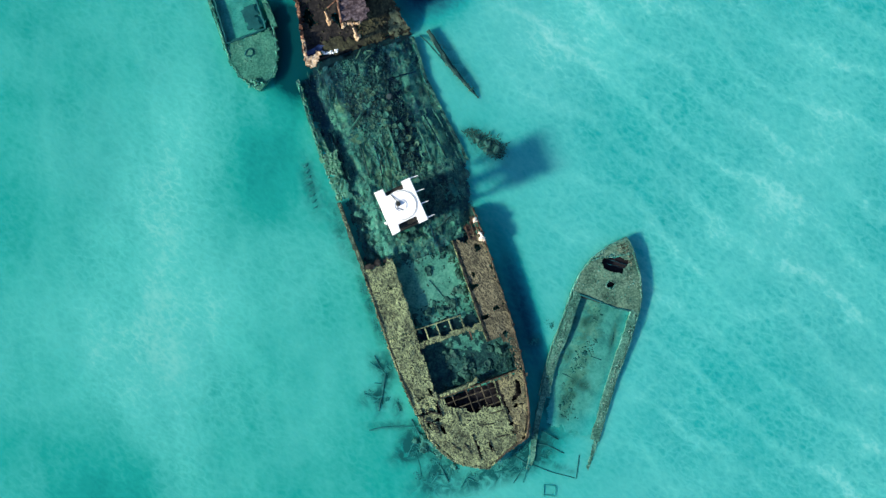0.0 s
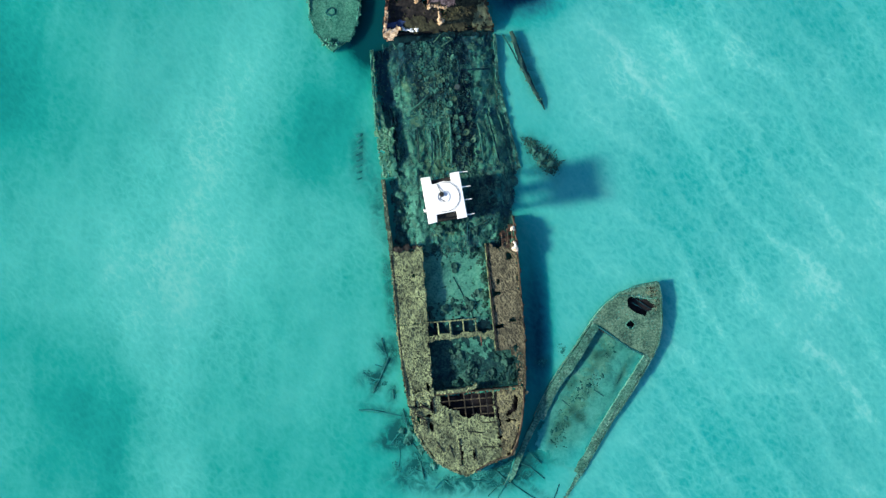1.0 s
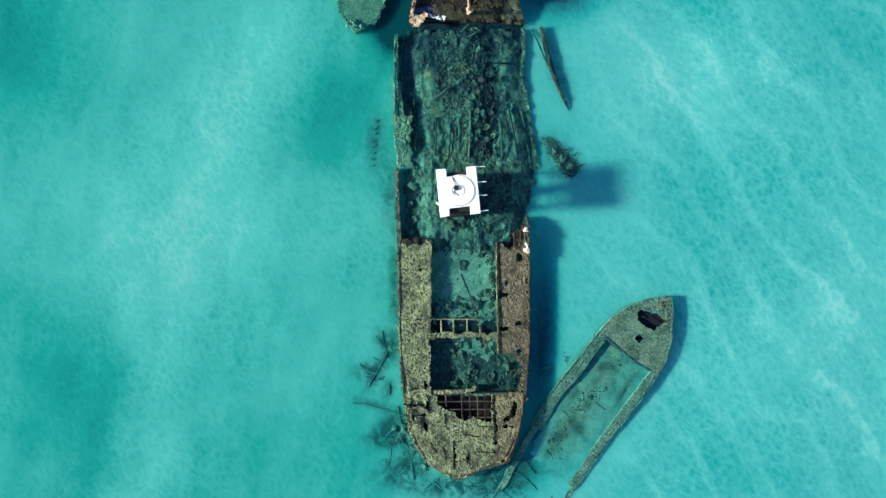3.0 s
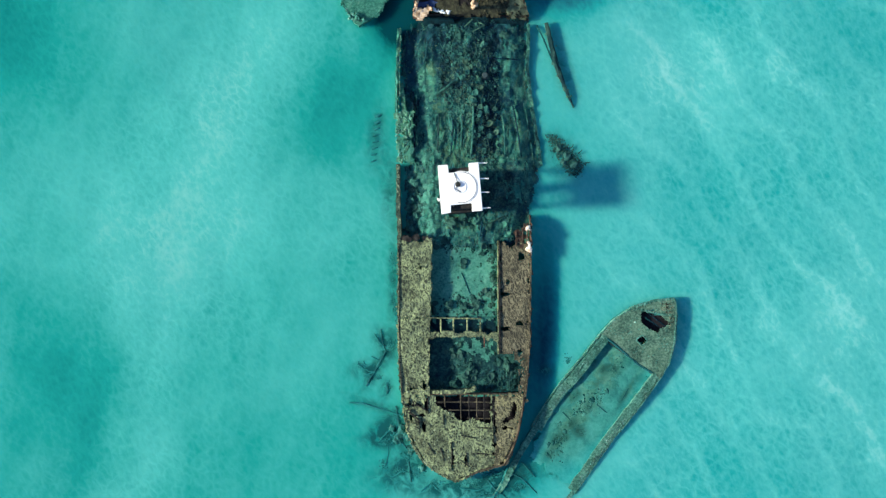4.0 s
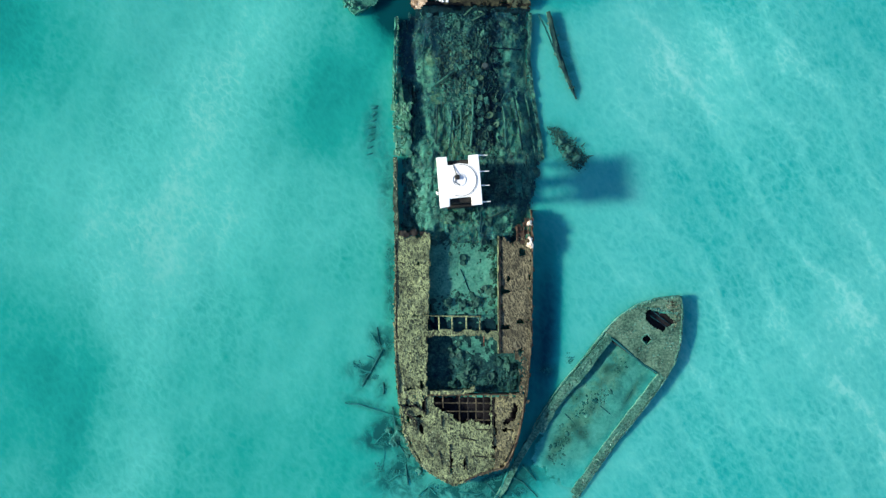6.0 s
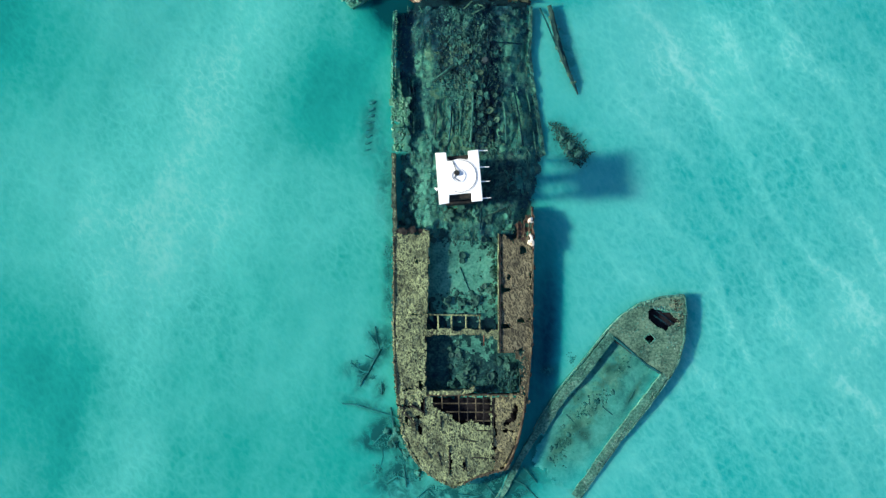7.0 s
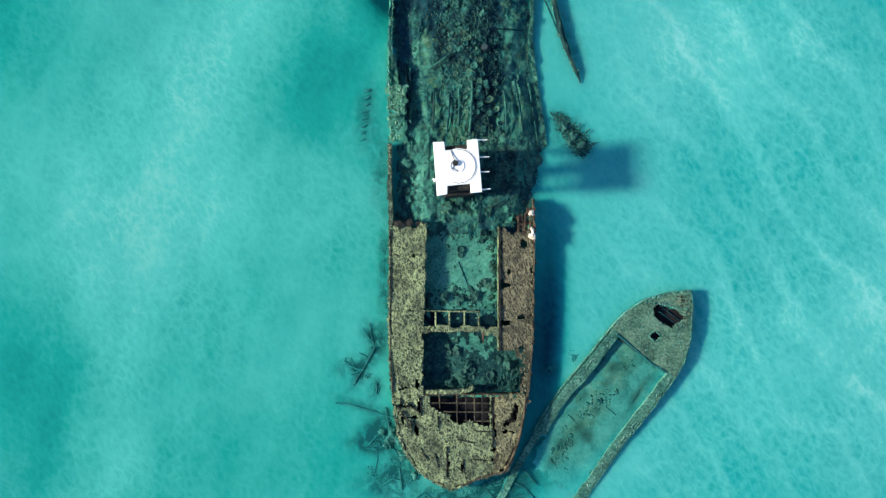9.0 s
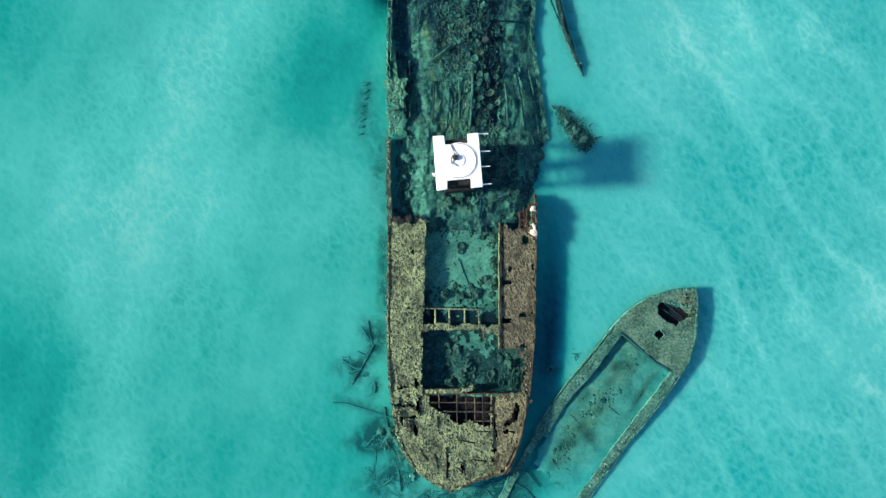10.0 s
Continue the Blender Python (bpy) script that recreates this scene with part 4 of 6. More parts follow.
    # NAVY rows paint dark hollows and shade; the rest are silt and weed
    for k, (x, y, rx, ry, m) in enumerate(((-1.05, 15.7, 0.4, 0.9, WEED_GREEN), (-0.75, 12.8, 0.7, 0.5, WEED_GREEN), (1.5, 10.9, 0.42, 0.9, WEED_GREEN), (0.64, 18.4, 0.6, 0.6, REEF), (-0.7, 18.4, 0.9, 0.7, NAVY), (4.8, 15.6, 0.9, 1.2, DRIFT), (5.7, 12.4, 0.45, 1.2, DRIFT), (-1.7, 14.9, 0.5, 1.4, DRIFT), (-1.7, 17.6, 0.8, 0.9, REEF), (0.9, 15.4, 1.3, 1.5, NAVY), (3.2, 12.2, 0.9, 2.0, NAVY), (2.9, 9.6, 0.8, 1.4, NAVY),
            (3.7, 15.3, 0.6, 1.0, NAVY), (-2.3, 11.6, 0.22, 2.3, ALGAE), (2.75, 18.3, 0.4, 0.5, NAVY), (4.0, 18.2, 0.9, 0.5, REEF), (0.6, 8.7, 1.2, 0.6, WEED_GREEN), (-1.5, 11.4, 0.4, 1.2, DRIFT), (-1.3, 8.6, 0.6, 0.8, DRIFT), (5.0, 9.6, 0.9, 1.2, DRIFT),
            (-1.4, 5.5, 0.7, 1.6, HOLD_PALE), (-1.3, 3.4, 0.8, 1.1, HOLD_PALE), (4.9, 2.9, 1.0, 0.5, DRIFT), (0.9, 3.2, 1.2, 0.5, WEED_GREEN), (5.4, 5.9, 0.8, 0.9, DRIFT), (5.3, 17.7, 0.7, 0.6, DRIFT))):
        part("silt_or_shade_patch", sheet_mesh("silt_or_shade_patch", blot(x, y, rx, ry, 300 + k, 14), lambda px, py: bed_height(px, py) + 0.03, 0.08, 0.11, m, (), 0.45, 320 + k, 2.2), ship, "patch of silt and algae, navy ones painted shade", "stuff")
    # cross beam and ladder-like truss
    part("cross_beam", sheet_mesh("cross_beam", [(-1.44, -5.30), (4.05, -5.48), (4.06, -6.18), (3.4, -5.92), (2.5, -5.80), (-0.3, -5.72), (-1.1, -5.82), (-1.46, -5.98)], lambda x, y: DECK + 0.02 + 0.06 * smooth_noise(x, y, 0.4, 82), 0.28, 0.1, OYSTER_DECK, (), 0.35, 82, 0.4), ship, "crusted cross beam")
    part("truss_bar", tube_mesh("truss_bar", [(-1.3, -4.24, 0.9, 0.06), (2.66, -4.32, 0.9, 0.06)], OYSTER_DECK, 6, 0.25), ship, "thin rusted bar")
    for k, x in enumerate((-0.58, 0.43, 1.52, 2.57)):
        part("truss_bar", tube_mesh("truss_bar", [(x, -4.28, 0.9, 0.055), (x + 0.02, -5.4, 0.93, 0.07)], OYSTER_DECK, 6, 0.25, 0.3, k), ship)
    part("truss_bar", tube_mesh("truss_bar", [(2.88, -5.7, 1.05, 0.05), (2.9, -6.6, 0.8, 0.04)], RUST_RED, 6, 0.2), ship, "rusted stub bar")
    for x0, x1, y in ((-1.1, 3.4, -10.95), (0.0, 3.4, -11.6), (1.5, 3.4, -12.25)):
        part("hatch_bar", tube_mesh("hatch_bar", [(x0, y, 0.88, 0.05), (x1, y - 0.04, 0.88, 0.05)], RUST_RIM, 6, 0.25), ship)
    for x, end in ((-0.28, -11.35), (1.0, -12.5), (1.65, -12.3), (2.28, -12.7), (2.85, -12.8)):
        part("hatch_bar", tube_mesh("hatch_bar", [(x, -10.4, 0.9, 0.05), (x + 0.03, end, 0.9, 0.045)], RUST_RIM if x not in (1.65, 2.85) else DARK_STEEL, 6, 0.25), ship)
    # dark raised strips added to draw the deck's cracks and seams
    for k, path in enumerate(([(-3.08, -10.62), (-3.16, -11.48)], [(-1.59, -10.45), (-1.59, -11.9)], [(-2.37, -12.19), (-2.23, -13.04)], [(1.04, -13.58), (1.7, -13.72), (2.33, -13.82)], [(0.26, -14.1), (0.3, -15.3), (0.26, -16.45)], [(0.9, -15.52), (1.61, -16.02)],
                              [(1.47, -15.02), (1.61, -16.16)], [(5.17, -14.1), (4.81, -14.88), (4.46, -15.52)], [(-0.38, -11.9), (-0.31, -12.75)], [(-2.31, -9.6), (-1.78, -10.04)], [(-3.75, -11.0), (-3.0, -11.3)], [(3.63, -10.6), (3.63, -14.3)], [(2.3, -12.95), (3.5, -13.0)], [(2.0, -15.0), (3.3, -15.1)], [(-0.6, -14.6), (-0.3, -15.6)], [(-1.6, -14.2), (-1.1, -15.1)])):
        part("crack_strip", ribbon_mesh("crack_strip", [(x, y, DECK + 0.07) for x, y in path], 0.05, DECK - 0.05, DARK_STEEL, 0.03, 0.2, 700 + k, 0.5), ship, "dark strip along a deck crack")
    for k, path in enumerate(([(-2.59, -11.08), (-2.16, -11.33), (-1.73, -11.59)], [(-3.06, -11.73), (-2.66, -12.04), (-2.23, -12.47)])):
        rod = part("eye_rod", tube_mesh("eye_rod", [(x, y, DECK + 0.12, 0.06) for x, y in path], DARK_STEEL, 7, 0.15, 0.2, 780 + k), ship, "dark rusted rod with an eye")
        x, y = path[0]
        part("eye", tube_mesh("eye", [(x - 0.08 + 0.13 * math.cos(a), y + 0.06 + 0.13 * math.sin(a), DECK + 0.14, 0.045) for a in np.linspace(0, 2 * math.pi, 13)], DARK_STEEL, 6, 0.15, 0.06), rod)
    part("hatch_coaming", ribbon_mesh("hatch_coaming", [(-1.5, -10.05, 0.95), (0.6, -10.0, 1.05), (1.7, -9.95, 1.0), (2.15, -9.7, 0.95)], 0.3, 0.2, OYSTER_DECK, 0.05, 0.2, 83), ship, "crusted hatch coaming")
    # loose bars on the drowned hull
    for k, (a, b, r) in enumerate((
        ((3.3, 16.52), (5.87, 16.42), 0.06), ((-1.03, 13.57), (0.57, 14.76), 0.06), ((-0.85, 13.5), (0.65, 14.6), 0.05), ((1.36, 19.02), (2.01, 19.61), 0.05), ((1.97, 18.6), (3.01, 19.18), 0.06), ((2.47, 19.36), (3.0, 19.11), 0.05),
        ((3.25, 17.23), (3.21, 16.29), 0.05), ((2.06, 12.67), (1.9, 8.9), 0.08), ((-0.7, 12.15), (-0.85, 9.2), 0.07), ((0.45, 11.64), (0.25, 8.9), 0.06), ((-1.67, 17.35), (-1.88, 16.1), 0.05), ((2.23, 15.24), (2.76, 14.75), 0.05),
        ((5.2, 12.9), (5.9, 8.6), 0.06), ((4.4, 12.0), (4.6, 8.8), 0.05), ((3.0, 3.2), (4.6, 3.9), 0.05), ((2.6, 2.2), (2.7, 3.8), 0.05), ((1.1, 12.0), (1.05, 9.2), 0.05),
    )):
        z0, z1 = (float(bed_height(np.array(q[0]), np.array(q[1]))) + 0.12 for q in (a, b))
        part("loose_bar", tube_mesh("loose_bar", [(*a, z0, r), ((a[0] + b[0]) / 2 + 0.06, (a[1] + b[1]) / 2, (z0 + z1) / 2 + 0.15, r), (*b, z1, r)], SHELLS if k in (3, 4, 5) else (NAVY, REEF_CLUMPS, CORAL)[k % 3], 6, 0.3, 0.3, k), ship)
    part("loose_bar", tube_mesh("loose_bar", [(1.1, -0.65, 0.24, 0.035), (1.45, -1.5, 0.27, 0.035), (1.8, -2.4, 0.26, 0.03)], NAVY, 6, 0.2), ship, "dark fallen bar on the hold floor")
    part("drum_end", tube_mesh("drum_end", [(3.0, 15.1, 0.5, 0.34), (3.0, 15.1, 1.05, 0.33), (3.0, 15.1, 1.1, 0.2)], GREY_PIPE, 14, 0.03), ship, "round grey drum end")
    # growth: oyster clumps on the decks
    spots = []
    for outline, holes, count, seed in ((west, [], 230, 91), (west2, cracks, 300, 92), (stern, torn, 620, 93)):
        for x, y in strewn(outline, count, seed, holes):
            z = float(deck_height(np.array(x), np.array(y)))
            spots.append((x, y, z + 0.01, RNG.choice([0.06, 0.09, 0.13, 0.19], p=[0.5, 0.33, 0.14, 0.03]), RNG.uniform(0.2, 0.45)))
    for x, y, z in along([(x, y, rim) for x, y in HULL_WEST + HULL_EAST[:7:-1]], 0.12):
        spots.append((x + RNG.normal(0, 0.05), y + RNG.normal(0, 0.04), z - 0.05, RNG.uniform(0.05, 0.13), 0.6))
    for x, y, z in along([(-3.96, 8.0, 0.78), (-3.92, 4.5, 0.88), (-3.82, 1.7, 0.98)], 0.06):
        spots.append((x + RNG.normal(0, 0.09), y, z, RNG.uniform(0.05, 0.12), 0.5))
    part("oyster_crust", clumps_mesh("oyster_crust", spots, OYSTER, seed=95), ship, "grey-green clumps of oysters", "stuff")
    spots = []
    for outline, holes, count, seed in ((east, eaten, 160, 96), (strip, [], 90, 97), (quarter, gaps, 130, 94)):
        for x, y in strewn(outline, count, seed, holes):
            spots.append((x, y, float(deck_height(np.array(x), np.array(y))), RNG.uniform(0.08, 0.18), RNG.uniform(0.35, 0.6)))
    for x, y, z in along([(x, y, rim) for x, y in HULL_EAST[1:9]], 0.16):
        spots.append((x + RNG.normal(0, 0.03) - 0.06, y, z + 0.03, RNG.uniform(0.05, 0.11), 0.5))
    part("oyster_crust", clumps_mesh("oyster_crust", spots, BROWN_CLUMPS, seed=98), ship, "brown clumps of oysters", "stuff")
    # coral rubble in the middle of the drowned hull, greener growth along the sides and in the holds
    spots = []
    heap = [(-0.6, 19.2), (3.8, 19.6), (4.2, 14.0), (3.6, 9.0), (5.2, 7.0), (5.5, 4.5), (3.2, 4.5), (1.8, 8.0), (0.2, 11.5), (-0.8, 14.5)]
    for x, y in strewn(heap, 2600, 101):
        spots.append((x, y, float(bed_height(np.array(x), np.array(y))) + 0.05, RNG.choice([0.06, 0.09, 0.13, 0.2], p=[0.42, 0.35, 0.19, 0.04]), RNG.uniform(0.2, 0.4)))
    for x, y in strewn([(-3.4, 7.6), (-2.3, 7.6), (-1.9, 1.6), (-3.4, 1.6)], 35, 102):
        spots.append((x, y, 0.15, RNG.uniform(0.18, 0.45), 0.6))
    core = [(-0.5, 16.9), (2.3, 16.7), (2.2, 14.6), (4.3, 13.9), (4.2, 8.0), (1.9, 8.2), (2.0, 13.1), (-1.0, 13.5)]
    black = [q for q in spots if within(core, q[0] + RNG.normal(0, 0.3), q[1] + RNG.normal(0, 0.3))]
    green = [q for q in spots if q not in black]
    part("coral_rubble", clumps_mesh("coral_rubble", green, REEF_CLUMPS, JAGGED, seed=103), ship, "dark heaped coral and shell rubble", "stuff")
    part("coral_rubble", clumps_mesh("coral_rubble", black, CORAL, JAGGED, seed=104), ship, "blackish dead coral rubble", "stuff")
    spots = []
    for x, y in strewn(fore, 420, 104):
        if bare_silt(x, y):
            continue
        spots.append((x, y, float(bed_height(np.array(x), np.array(y))), RNG.choice([0.1, 0.17, 0.28, 0.42], p=[0.45, 0.35, 0.16, 0.04]), RNG.uniform(0.1, 0.22)))
    part("seaweed_growth", clumps_mesh("seaweed_growth", spots, REEF_CLUMPS, JAGGED, seed=111), ship, "green seaweed and soft coral growth", "stuff")
    for m, count, seed, word in ((REEF_CLUMPS, 260, 121, "green"), (CORAL, 330, 122, "dark"), (ALGAE, 260, 123, "teal")):
        rng = np.random.default_rng(seed)
        rows = [(x, y, float(bed_height(np.array(x), np.array(y))) + 0.05, rng.uniform(0.3, 1.0), rng.uniform(0.04, 0.08), 90 + rng.normal(0, 14)) for x, y in strewn(fore, count, seed) if smooth_noise(x * 1.6, y * 0.6, 1.1, seed) > 0.4 and not bare_silt(x, y)]
        part("weed_strand", strands_mesh("weed_strand", rows, m, seed), ship, word + " weed strands combed by the current", "stuff")
    spots = [(x, y, float(bed_height(np.array(x), np.array(y))) + 0.06, RNG.choice([0.05, 0.08, 0.12], p=[0.5, 0.35, 0.15]), 0.4) for x, y in strewn(fore, 1500, 113) if smooth_noise(x, y, 1.3, 114) > 0.45 and not bare_silt(x, y)]
    part("shell_scatter", clumps_mesh("shell_scatter", spots, SHELLS, SMALL, seed=115), ship, "pale scattered shells on the growth", "stuff")
    spots = []
    for outline, count, seed in (
        ([(-1.2, -2.6), (4.0, -2.3), (4.0, -4.2), (-1.2, -4.3)], 150, 105), ([(2.9, 1.8), (4.0, 1.8), (4.0, -3.0), (3.2, -2.6), (3.4, -0.5)], 120, 106),
        ([(-1.3, 2.2), (4.0, 2.2), (4.0, 1.0), (-0.6, 1.2)], 150, 107), ([(3.6, -7.3), (5.8, -7.4), (5.8, -10.2), (2.6, -10.2)], 60, 108),
        ([(0.0, -7.6), (2.4, -7.4), (2.7, -10.2), (-0.9, -10.2)], 60, 109), ([(-0.8, -6.0), (3.6, -6.0), (3.9, -7.2), (0.2, -7.8)], 16, 110), ([(0.0, 1.0), (3.0, 1.0), (3.0, -2.4), (0.0, -2.4)], 25, 117)):
        for x, y in strewn(outline, count, seed):
            z = float(hold_height(np.array(x), np.array(y))) + 0.02
            spots.append((x + RNG.normal(0, 0.12), y + RNG.normal(0, 0.12), z, RNG.choice([0.09, 0.15, 0.24, 0.4], p=[0.45, 0.35, 0.15, 0.05]), RNG.uniform(0.12, 0.24)))
    part("seaweed_growth", clumps_mesh("seaweed_growth", spots, HOLD_GROWTH, JAGGED, seed=112), ship, "green weed on the hold floor", "stuff")
    # single coral heads that stand out
    heads = [mesh("coral_head", v, f, m) for (v, f), m in zip(LARGE * 2, [REEF_CLUMPS] * 4 + [HOLD_GROWTH] * 5 + [CORAL_GOLD] * 3)]
    for x, y, size, kind in (
        (1.2, 15.0, 0.6, 0), (0.5, 16.0, 0.6, 1), (1.5, 17.2, 0.6, 4), (2.9, 17.6, 0.7, 2), (1.1, 18.4, 0.8, 5), (2.1, 13.1, 0.6, 3), (3.1, 12.4, 0.6, 0), (0.2, 14.2, 0.5, 1), (4.6, 15.2, 0.6, 4), (5.4, 17.4, 0.7, 5), (4.6, 18.4, 0.8, 6),
        (1.3, 4.0, 1.2, 4), (0.3, 3.3, 1.0, 5), (2.3, 3.5, 0.9, 2), (3.3, 2.9, 0.8, 7), (-2.7, 6.6, 0.8, 0), (-2.9, 5.2, 0.7, 1), (-2.6, 3.9, 0.8, 2), (-2.9, 2.8, 0.7, 3),
        (0.0, -3.2, 0.8, 4), (1.2, -3.4, 0.9, 5), (2.3, -3.0, 0.7, 6), (3.5, -2.4, 0.9, 8), (3.6, -1.2, 0.6, 7), (0.3, -6.8, 0.55, 4), (1.0, -7.1, 0.6, 5), (1.3, -9.2, 1.0, 6), (1.8, -8.3, 0.7, 4), (0.4, -9.6, 0.8, 8), (4.9, -8.2, 0.9, 5), (5.1, -9.5, 0.8, 6),
    ):
        z = float(bed_height(np.array(x), np.array(y))) if y > 1.4 else float(hold_height(np.array(x), np.array(y)))
        ob = part("coral_head", heads[kind], ship, "golden sponge head" if kind > 8 else "")
        ob.matrix_basis = Matrix.Translation((x - 1.3, y + 5.0, z + 0.1)) @ Matrix.Rotation(x * 7 + y, 4, "Z") @ Matrix.Diagonal((size * 0.75, size * 0.65, size * 0.38, 1))
    # round plate corals with raised rims, on the heap and on the hold floors
    plates = [plate_coral("plate_coral", k, m) for k, m in enumerate((REEF_CLUMPS, HEADS, HOLD_GROWTH, SHELLS, CORAL_GOLD))]
    discs = [(0.85, 13.81, 0.24, 3), (0.9, 13.18, 0.22, 3), (1.92, 13.22, 0.3, 3), (2.25, 13.75, 0.27, 0), (2.66, 14.13, 0.26, 4), (1.41, 16.28, 0.25, 4), (1.62, 15.65, 0.22, 4), (1.86, 15.8, 0.2, 3), (3.41, 11.29, 0.3, 4), (0.74, 15.14, 0.22, 0),
             (2.49, 15.93, 0.25, 3), (2.69, 10.93, 0.24, 0), (3.77, 12.45, 0.2, 3), (-0.96, 1.41, 0.28, 2), (2.88, 1.46, 0.28, 1), (3.76, 1.42, 0.26, 2), (2.76, 0.87, 0.2, 2), (1.26, 0.24, 0.3, 2), (1.24, -0.15, 0.24, 2), (2.3, -3.34, 0.25, 1),
             (1.81, -3.32, 0.22, 1), (2.94, -2.08, 0.24, 1), (-1.03, -3.11, 0.25, 2), (0.97, -7.38, 0.27, 1), (0.42, -7.36, 0.2, 1), (-0.14, -7.03, 0.2, 2), (0.9, -6.44, 0.2, 2), (1.51, -8.72, 0.22, 1), (1.38, -9.31, 0.24, 1), (2.08, -9.14, 0.25, 1),
             (3.46, -8.99, 0.34, 1), (0.78, -9.68, 0.22, 2), (4.95, -8.65, 0.3, 2), (2.2, -8.6, 0.2, 1), (1.9, -9.7, 0.18, 1), (4.2, -9.6, 0.26, 2), (-2.9, 6.0, 0.22, 2), (-2.7, 4.6, 0.26, 2), (-2.95, 3.4, 0.22, 2), (-2.6, 2.6, 0.24, 2), (2.6, 4.1, 0.3, 2), (1.2, 3.3, 0.26, 2)]
    rng = np.random.default_rng(750)
    discs += [(x, y, rng.uniform(0.1, 0.22), int(rng.choice([0, 0, 0, 3]))) for x, y in strewn([(0.2, 17.4), (2.5, 17.5), (3.1, 15.3), (2.9, 12.6), (4.4, 10.4), (4.8, 8.4), (2.4, 8.4), (1.9, 10.8), (-0.2, 13.0), (-0.6, 14.4), (-0.2, 15.8)], 95, 751)]
    for x, y, r, kind in discs:
        low = bed_height if y > 1.4 else hold_height
        ob = part("plate_coral", plates[kind], ship, "golden round coral" if kind == 4 else "")
        ob.matrix_basis = Matrix.Translation((x - 1.3, y + 5.0, float(low(np.array(x), np.array(y))) + 0.06)) @ Euler((rng.uniform(-0.25, 0.25), rng.uniform(-0.25, 0.25), rng.uniform(0, 6))).to_matrix().to_4x4() @ Matrix.Diagonal((r, r * rng.uniform(0.8, 1.0), r, 1))
    part("silt_or_shade_patch", sheet_mesh("silt_or_shade_patch", blot(2.5, -6.9, 1.5, 0.75, 752, 14), lambda px, py: hold_height(px, py) + 0.03, 0.08, 0.11, HOLD_PALE, (), 0.45, 753, 2.2), ship, "pale drift of silt", "stuff")
    # navy sheet puts the dark under the truss into the floor's colour
    part("hold_floor", sheet_mesh("hold_floor", [(-1.35, -4.35), (4.05, -4.5), (4.05, -5.6), (-1.35, -5.5)], lambda px, py: hold_height(px, py) + 0.02, 0.1, 0.12, NAVY, (), 0.4, 754, 1.2), ship, "navy sheet painting the dark gap under the ladder truss")
    part("hoop", tube_mesh("hoop", [(4.95, -10.1, 0.3, 0.05), (4.95, -9.0, 0.5, 0.05), (5.05, -8.6, 0.55, 0.05), (5.4, -8.5, 0.55, 0.05), (5.65, -8.8, 0.5, 0.05), (5.65, -9.6, 0.35, 0.05)], CORAL, 6, 0.3), ship, "dark bent pipe hoop")
    # jumble of crusted metal at the torn ends of the decks
    for k, (x, y, sx, sy) in enumerate(((-3.3, 2.1, 0.5, 0.25), (-2.5, 2.15, 0.3, 0.3), (-1.7, 2.1, 0.35, 0.2), (5.75, 1.9, 0.3, 0.55), (5.55, 2.5, 0.25, 0.25), (6.1, 2.2, 0.5, 0.2), (6.2, 3.0, 0.25, 0.3))):
        part("torn_plate", sheet_mesh("torn_plate", blot(x, y, sx, sy, 120 + k), lambda px, py: 0.95 + 0.15 * smooth_noise(px, py, 0.3, 121), 0.08, 0.08, DARK_STEEL if k < 3 else RUST_BROWN, (), 0.4, 130 + k), ship, "torn rusted plate")
    for k, (a, b) in enumerate((((5.45, 1.5), (5.45, 2.6)), ((5.95, 1.6), (5.95, 2.9)), ((5.4, 2.1), (6.5, 2.15)), ((5.9, 2.75), (6.55, 2.8)), ((6.3, 1.6), (6.35, 3.3)))):
        part("frame_bar", tube_mesh("frame_bar", [(*a, 1.12, 0.055), (*b, 1.08, 0.05)], RUST_BROWN, 6, 0.3, 0.2, 770 + k), ship, "rusted brown frame bar")
    for k, (x, y, size) in enumerate(((6.38, 2.92, 0.33), (6.4, 1.74, 0.26), (6.44, 1.2, 0.31), (6.5, 1.42, 0.2))):
        me = clumps_mesh("guano_lump", [(x, y, 1.3, size, 0.5), (x + 0.08, y - 0.1, 1.3, size * 0.7, 0.5), (x, y, 1.05, size * 0.8, 1.2)], GUANO, LARGE, 140 + k)
        part("guano_lump", me, ship, "pale orange and white crusted lump")
    return ship


build_wreck()


